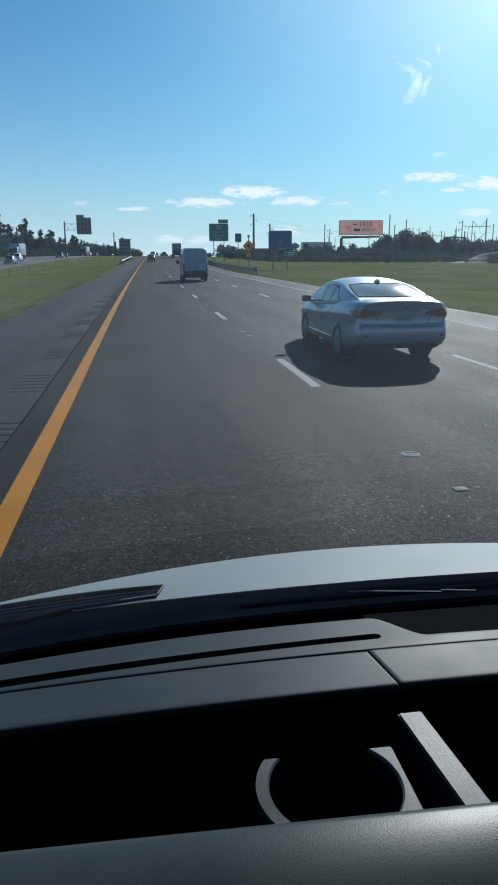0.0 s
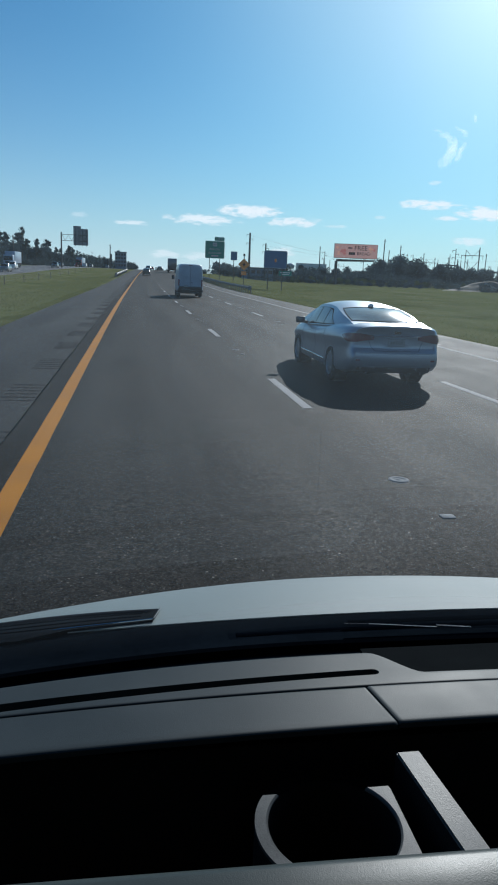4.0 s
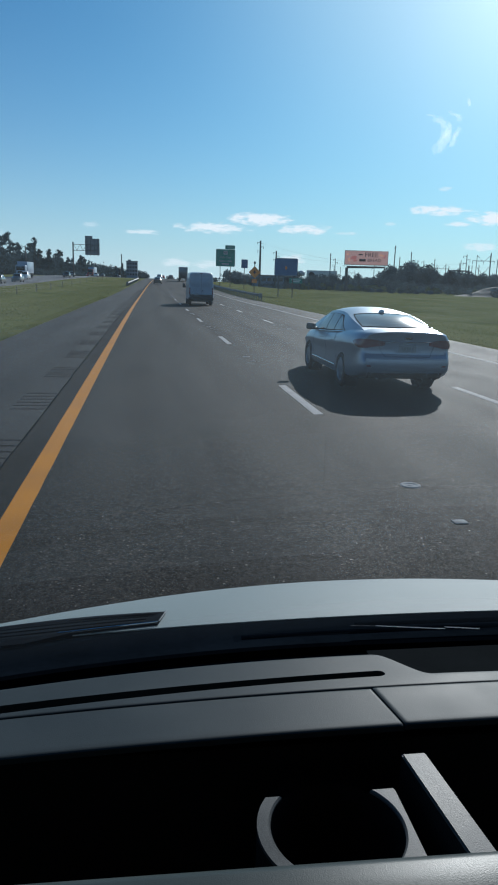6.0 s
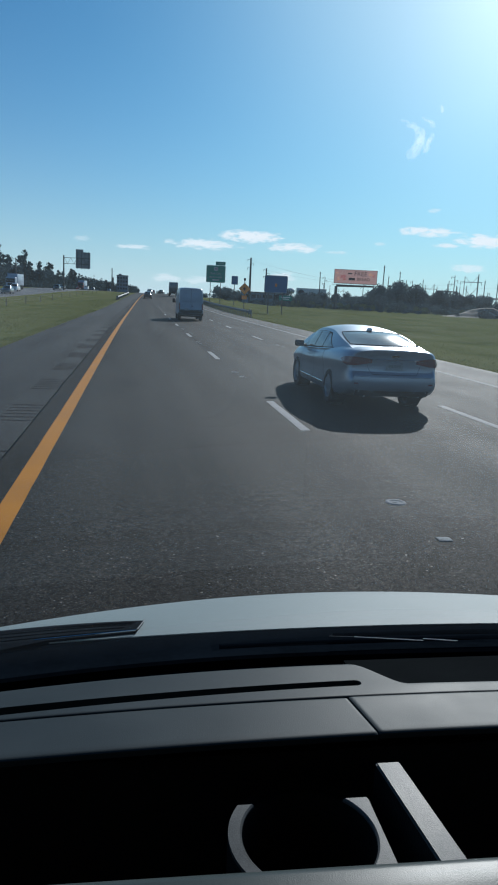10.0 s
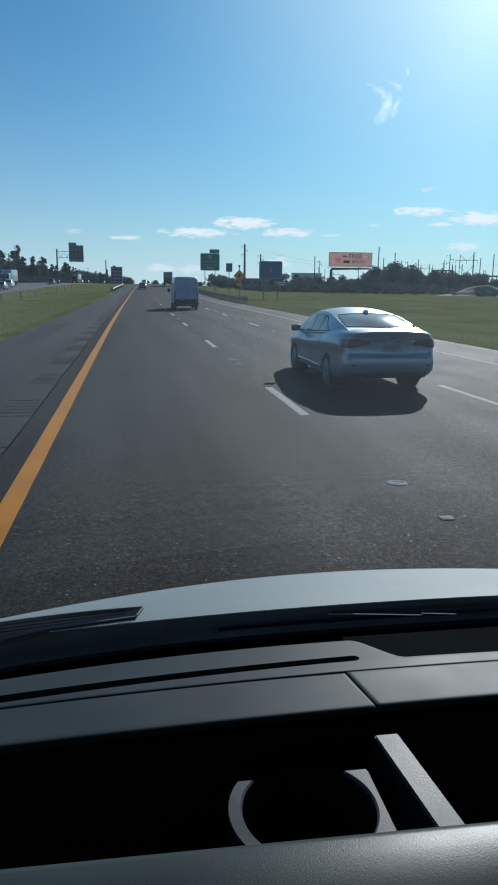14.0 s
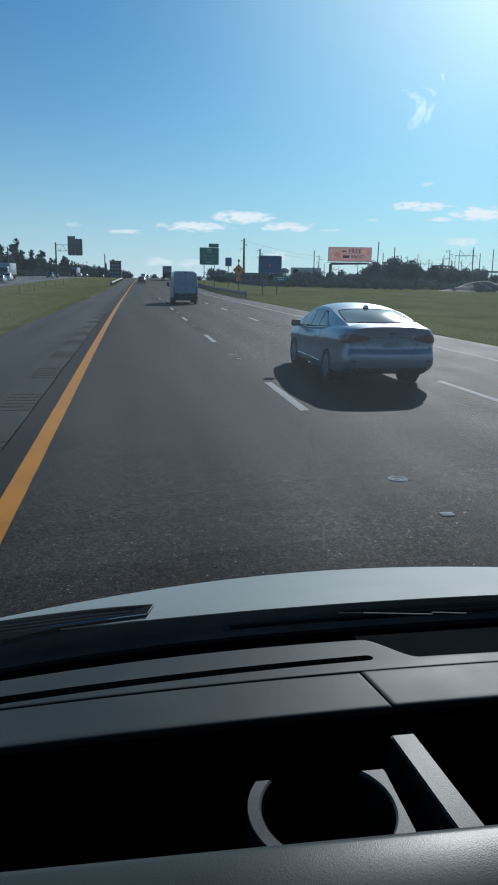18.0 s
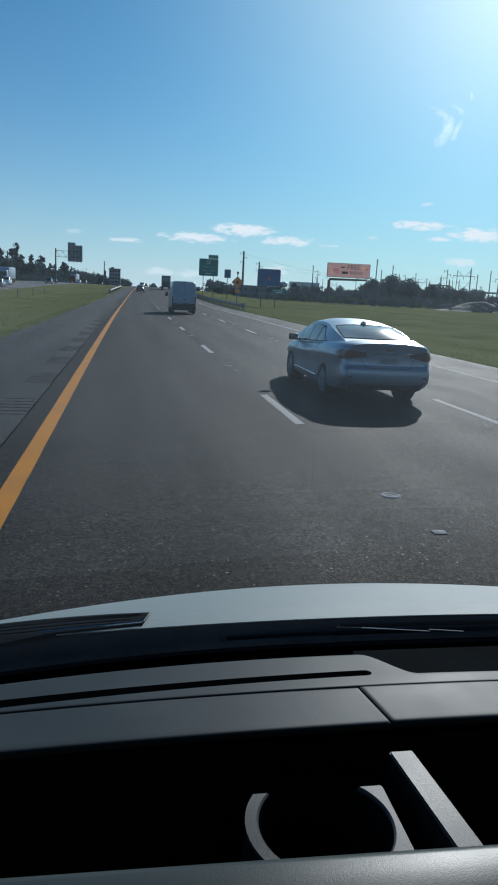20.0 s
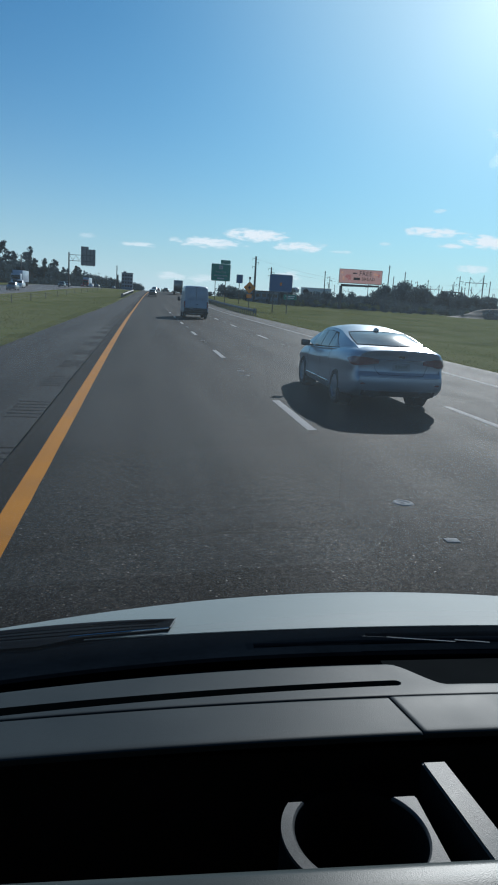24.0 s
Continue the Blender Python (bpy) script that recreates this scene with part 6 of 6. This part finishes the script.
# ---------------------------------------------------------------- plants
def leaf_cloud(lobes, n, size, seed, flat=1.0):
    """A crown of small leaf blades spread over and through several lobes (x, y, z, rx, rz)."""
    rg = random.Random(seed)
    verts, faces = [], []
    tot = sum(l[3] * l[3] * l[4] for l in lobes)
    for l in lobes:
        for _ in range(max(8, int(n * l[3] * l[3] * l[4] / tot))):
            v = Vector((rg.gauss(0, 1), rg.gauss(0, 1), rg.gauss(0, 1))).normalized() * (rg.random() ** .38)
            v *= 1 + .35 * noise.noise(v * 2.2 + Vector((seed, l[0], l[2])))
            p = Vector((l[0] + v.x * l[3], l[1] + v.y * l[3], l[2] + v.z * l[4]))
            s = size * rg.uniform(.6, 1.5)
            a = Vector((rg.gauss(0, 1), rg.gauss(0, 1), rg.gauss(0, .7))).normalized()
            b = a.orthogonal().normalized()
            b.rotate(Matrix.Rotation(rg.uniform(0, 6.28), 3, a))
            c = a.cross(b)
            i = len(verts)
            verts += [p - b * s, p + c * s * .55, p + b * s, p - c * s * .5 + a * s * .25]
            faces.append((i, i + 1, i + 2, i + 3))
    me = bpy.data.meshes.new("crown")
    me.from_pydata([tuple(v) for v in verts], [], faces)
    return me


def make_tree(name, label, h, crown_lobes, trunk_r, leaf_mat, seed, n=650, size=.42, group=""):
    rg = random.Random(seed)
    t = thing(name, label, "tree", group)
    bm = tube([(rg.uniform(-.02, .02) * h * k / 5, rg.uniform(-.02, .02) * h * k / 5, h * .9 * k / 5 - .2) for k in range(6)], trunk_r, 7)
    for v in bm.verts:
        f = 1 - .75 * max(0, v.co.z / h)
        v.co.x *= f if abs(v.co.x) < trunk_r * 2 else 1
        v.co.y *= f if abs(v.co.y) < trunk_r * 2 else 1
    trunk = part("trunk", bm, M_BARK, t)
    for l in crown_lobes[:6]:
        part("limb", rod((0, 0, max(.5, l[2] - h * .16)), (l[0] * .9, l[1] * .9, l[2]), trunk_r * .45, trunk_r * .15, 5), M_BARK, trunk)
    me = leaf_cloud(crown_lobes, n, size, seed)
    me.materials.append(leaf_mat)
    part("crown", me, leaf_mat, t)
    return t


def lobes_broad(h, w, seed):
    rg = random.Random(seed)
    out = []
    for k in range(9):
        a, r = rg.uniform(0, 6.28), rg.uniform(.1, .75) * w
        out.append((r * math.cos(a), r * math.sin(a), h * rg.uniform(.38, .80), w * rg.uniform(.32, .55), h * rg.uniform(.13, .22)))
    out.append((0, 0, h * .55, w * .7, h * .34))
    return out


def lobes_pine(h, w, seed):
    rg = random.Random(seed)
    out = []
    for k in range(10):
        f = rg.uniform(.45, .95)
        a, r = rg.uniform(0, 6.28), w * (1.25 - f) * rg.uniform(.3, 1.2)
        out.append((r * math.cos(a), r * math.sin(a), h * f, w * rg.uniform(.28, .5), h * rg.uniform(.04, .075)))
    return out


def lobes_shrub(h, w, seed):
    rg = random.Random(seed)
    return [(rg.uniform(-.8, .8) * w, rg.uniform(-.6, .6) * w, h * rg.uniform(.25, .62), w * rg.uniform(.3, .55), h * rg.uniform(.22, .36)) for _ in range(8)]


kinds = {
    "pine": [make_tree("pine_tree", "tall dark pine with a thin trunk and ragged crown", h, lobes_pine(h, w, s), .17, M_PINEHAZE, s, 620, .40, "roadside pines") for h, w, s in ((15.5, 2.9, 1), (17, 3.2, 2), (13.5, 2.7, 3))],
    "broad": [make_tree("broadleaf_tree", "dark green broadleaf tree in the roadside wood", h, lobes_broad(h, w, s), .22, M_LEAFHAZE, s, 900, .42, "roadside trees") for h, w, s in ((10.5, 4.4, 11), (12, 4.8, 12), (9, 4.2, 13), (11, 3.8, 14))],
    "shrub": [make_tree("roadside_shrub", "dark green spreading shrub at the field edge", h, lobes_shrub(h, w, s), .09, M_LEAFHAZE, s, 420, .30, "roadside shrubs") for h, w, s in ((3.4, 2.8, 21), (4.6, 3.2, 22), (2.6, 2.4, 23))],
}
used = {k: 0 for k in kinds}


def plant(kind, at, scale=1.0, rg=random):
    """The first of each kind is moved into place; later ones are copies."""
    src = kinds[kind][used[kind] % len(kinds[kind])]
    m = Matrix.Translation(at) @ pose(0, 0, 0, 0, 0, rg.uniform(0, 360)) @ Matrix.Scale(scale * rg.uniform(.85, 1.15), 4)
    if used[kind] < len(kinds[kind]):
        src.matrix_basis = m
    else:
        c = src.copy()
        scene.collection.objects.link(c)
        c.matrix_basis = m
        for ch in src.children:
            o = ch.copy()
            scene.collection.objects.link(o)
            o.parent = c
            for g in ch.children:
                q = g.copy()
                scene.collection.objects.link(q)
                q.parent = o
    used[kind] += 1


def rooted(x, y):
    return Vector((x + bend(y), y, rise(x, y) - .05))


rg = random.Random(9)
# wood along the oncoming carriageway
y = 178.0
while y < 520:
    near = y < 330
    plant("broad", rooted(-56 - rg.uniform(0, 6), y), .84, rg)
    if rg.random() < .75:
        plant("pine", rooted(-54 - rg.uniform(0, 12), y + rg.uniform(-2, 2)), rg.uniform(.72, .98), rg)
    if rg.random() < .7:
        plant("shrub", rooted(-50.5 - rg.uniform(0, 3), y + rg.uniform(-2, 2)), .9, rg)
    if rg.random() < .6:
        plant("broad", rooted(-66 - rg.uniform(0, 8), y + 2), .9, rg)
    y += 5.2 if near else 7.2
# wood and scrub across the field on the other side
a = 6.4
while a < 33:
    hump = math.exp(-((a - 20.3) / 2.0) ** 2) * 1.0 + .45 * math.exp(-((a - 25.0) / 2.2) ** 2)
    dd = 300 - 1.5 * (a - 8)
    plant("shrub", toward(a, dd - rg.uniform(8, 30), -.1), rg.uniform(.8, 1.25), rg)
    plant("broad", toward(a + .3, dd + rg.uniform(-4, 8), -.1), rg.uniform(.40, .55) + .40 * hump, rg)
    if rg.random() < .5 + hump:
        plant("broad", toward(a + rg.uniform(-.3, .3), dd + rg.uniform(8, 24), -.1), rg.uniform(.45, .62) + .50 * hump, rg)
    if rg.random() < .45:
        plant("shrub", toward(a, dd - rg.uniform(40, 70), -.1), rg.uniform(.4, .8), rg)
    a += .42


def wood_strip(name, label, path, h, n, size, mat, seed):
    """A far wood: foliage heaped along a line, with an uneven top."""
    rg2 = random.Random(seed)
    lobes = []
    for p, q in zip(path, path[1:]):
        L = (Vector(q) - Vector(p)).length
        for _ in range(max(2, int(L / (h * .55)))):
            t = rg2.random()
            c = Vector(p).lerp(Vector(q), t)
            hh = h * rg2.uniform(.65, 1.15)
            lobes.append((c.x, c.y + rg2.uniform(-6, 6), c.z + hh * .45, h * rg2.uniform(.35, .6), hh * .52))
    me = leaf_cloud(lobes, n, size, seed)
    me.materials.append(mat)
    return tagged(part(name, me, mat), label, "woodland", "", "stuff")


wood_strip("far_wood", "dark wood along the oncoming road far off", [tuple(rooted(x, y)) for x, y in ((-57, 490), (-57, 700), (-55, 950), (-40, 1300))], 11.5, 12000, .9, M_LEAFHAZE, 31)
wood_strip("far_wood", "low dark wood on the horizon", [(-420, 900, 0), (-160, 1150, 0), (-30, 1500, 0), (60, 1500, 0), (220, 1100, 0), (320, 800, 0)], 9, 14000, 1.2, M_LEAFHAZE, 32)
wood_strip("far_wood", "dark wood beyond the field", [(60, 520, 0), (110, 420, 0), (160, 360, 0), (230, 330, 0), (330, 330, 0)], 6.5, 14000, .6, M_LEAFHAZE, 33)
wood_strip("left_wood", "dark wood behind the roadside pines", [(-72, 170, 0), (-76, 300, 0), (-74, 420, 0), (-72, 520, 0)], 10, 16000, .6, M_LEAFHAZE, 34)
wood_strip("field_scrub", "greyish low scrub at the edge of the field", [(52, 250, -.2), (80, 236, -.2), (112, 222, -.2), (150, 215, -.2), (200, 220, -.2)], 2.4, 16000, .26, M_SCRUB, 35)

# bare soil bank with pale debris
def bank(u, v):
    x, y = -16 + 32 * u, -6 + 12 * v
    h = 2.9 * math.exp(-((x + 2) / 9) ** 2 - (y / 3.6) ** 2) + 2.0 * math.exp(-((x - 9) / 4) ** 2 - (y / 3.2) ** 2)
    return (x, y, h * (1 + .25 * noise.noise(Vector((x * .4, y * .4, 1)))) - .25)
tagged(part("soil_bank", sheet(bank, span(0, 1, 44), span(0, 1, 20)), M_SOIL, at=Matrix.Translation(toward(27.6, 205, -.1))), "bare earth bank with scrub at the field edge", "earth bank", "", "structure")
for k in range(16):
    plant("shrub", toward(rg.uniform(24.2, 31.5), rg.uniform(193, 203), -.1), rg.uniform(.28, .55), rg)
for k, (x, z, L, aa) in enumerate(((-3, 2.3, 5, -28), (2, 2.6, 5.5, -30), (7, 1.7, 4, -25))):
    tagged(part("concrete_beam", box(-L / 2, L / 2, -.3, .3, -.25, .25, .03), M_CONC, at=Matrix.Translation(toward(27.6, 205, -.1) + Vector((x, -3.4, z * .55))) @ pose(0, 0, 0, 0, -aa * .8, 12)), "pale concrete beam dumped on the bank", "concrete beam", "dumped beams")

# grass blades along the edges of the shoulders and over the nearer verge
def grass(name, label, x0, x1, y0, y1, n, h0, h1, seed, dense=1.0):
    rg2 = random.Random(seed)
    verts, faces = [], []
    for _ in range(n):
        u = rg2.random() ** dense
        y = y0 + (y1 - y0) * rg2.random() ** 1.5
        x = x0 + (x1 - x0) * u + bend(y)
        h, w, a = rg2.uniform(h0, h1), rg2.uniform(.012, .03) * (1 + y / 60), rg2.uniform(0, 3.14)
        z = land(x, y)[2] - .01
        lx, ly = rg2.uniform(-.4, .4) * h, rg2.uniform(-.4, .4) * h
        i = len(verts)
        verts += [(x - w * math.cos(a), y - w * math.sin(a), z), (x + w * math.cos(a), y + w * math.sin(a), z), (x + lx, y + ly, z + h)]
        faces.append((i, i + 1, i + 2))
    me = bpy.data.meshes.new(name)
    me.from_pydata(verts, [], faces)
    me.materials.append(M_BLADE)
    return tagged(part(name, me, M_BLADE), label, "grass", "", "stuff")


grass("verge_grass", "rough grass along the inner shoulder", -4.36, -5.4, 16, 80, 30000, .025, .09, 41, 1.8)
grass("verge_grass", "rough grass along the outer shoulder", 11.22, 12.4, 14, 80, 30000, .025, .09, 43, 1.8)

grass("field_grass", "taller tufts of grass and weeds over the outer verge", 12.2, 44, 22, 150, 40000, .025, .075, 47, 1.3)
grass("median_grass", "taller tufts of grass over the median", -5.3, -22, 20, 150, 34000, .025, .07, 49, 1.2)
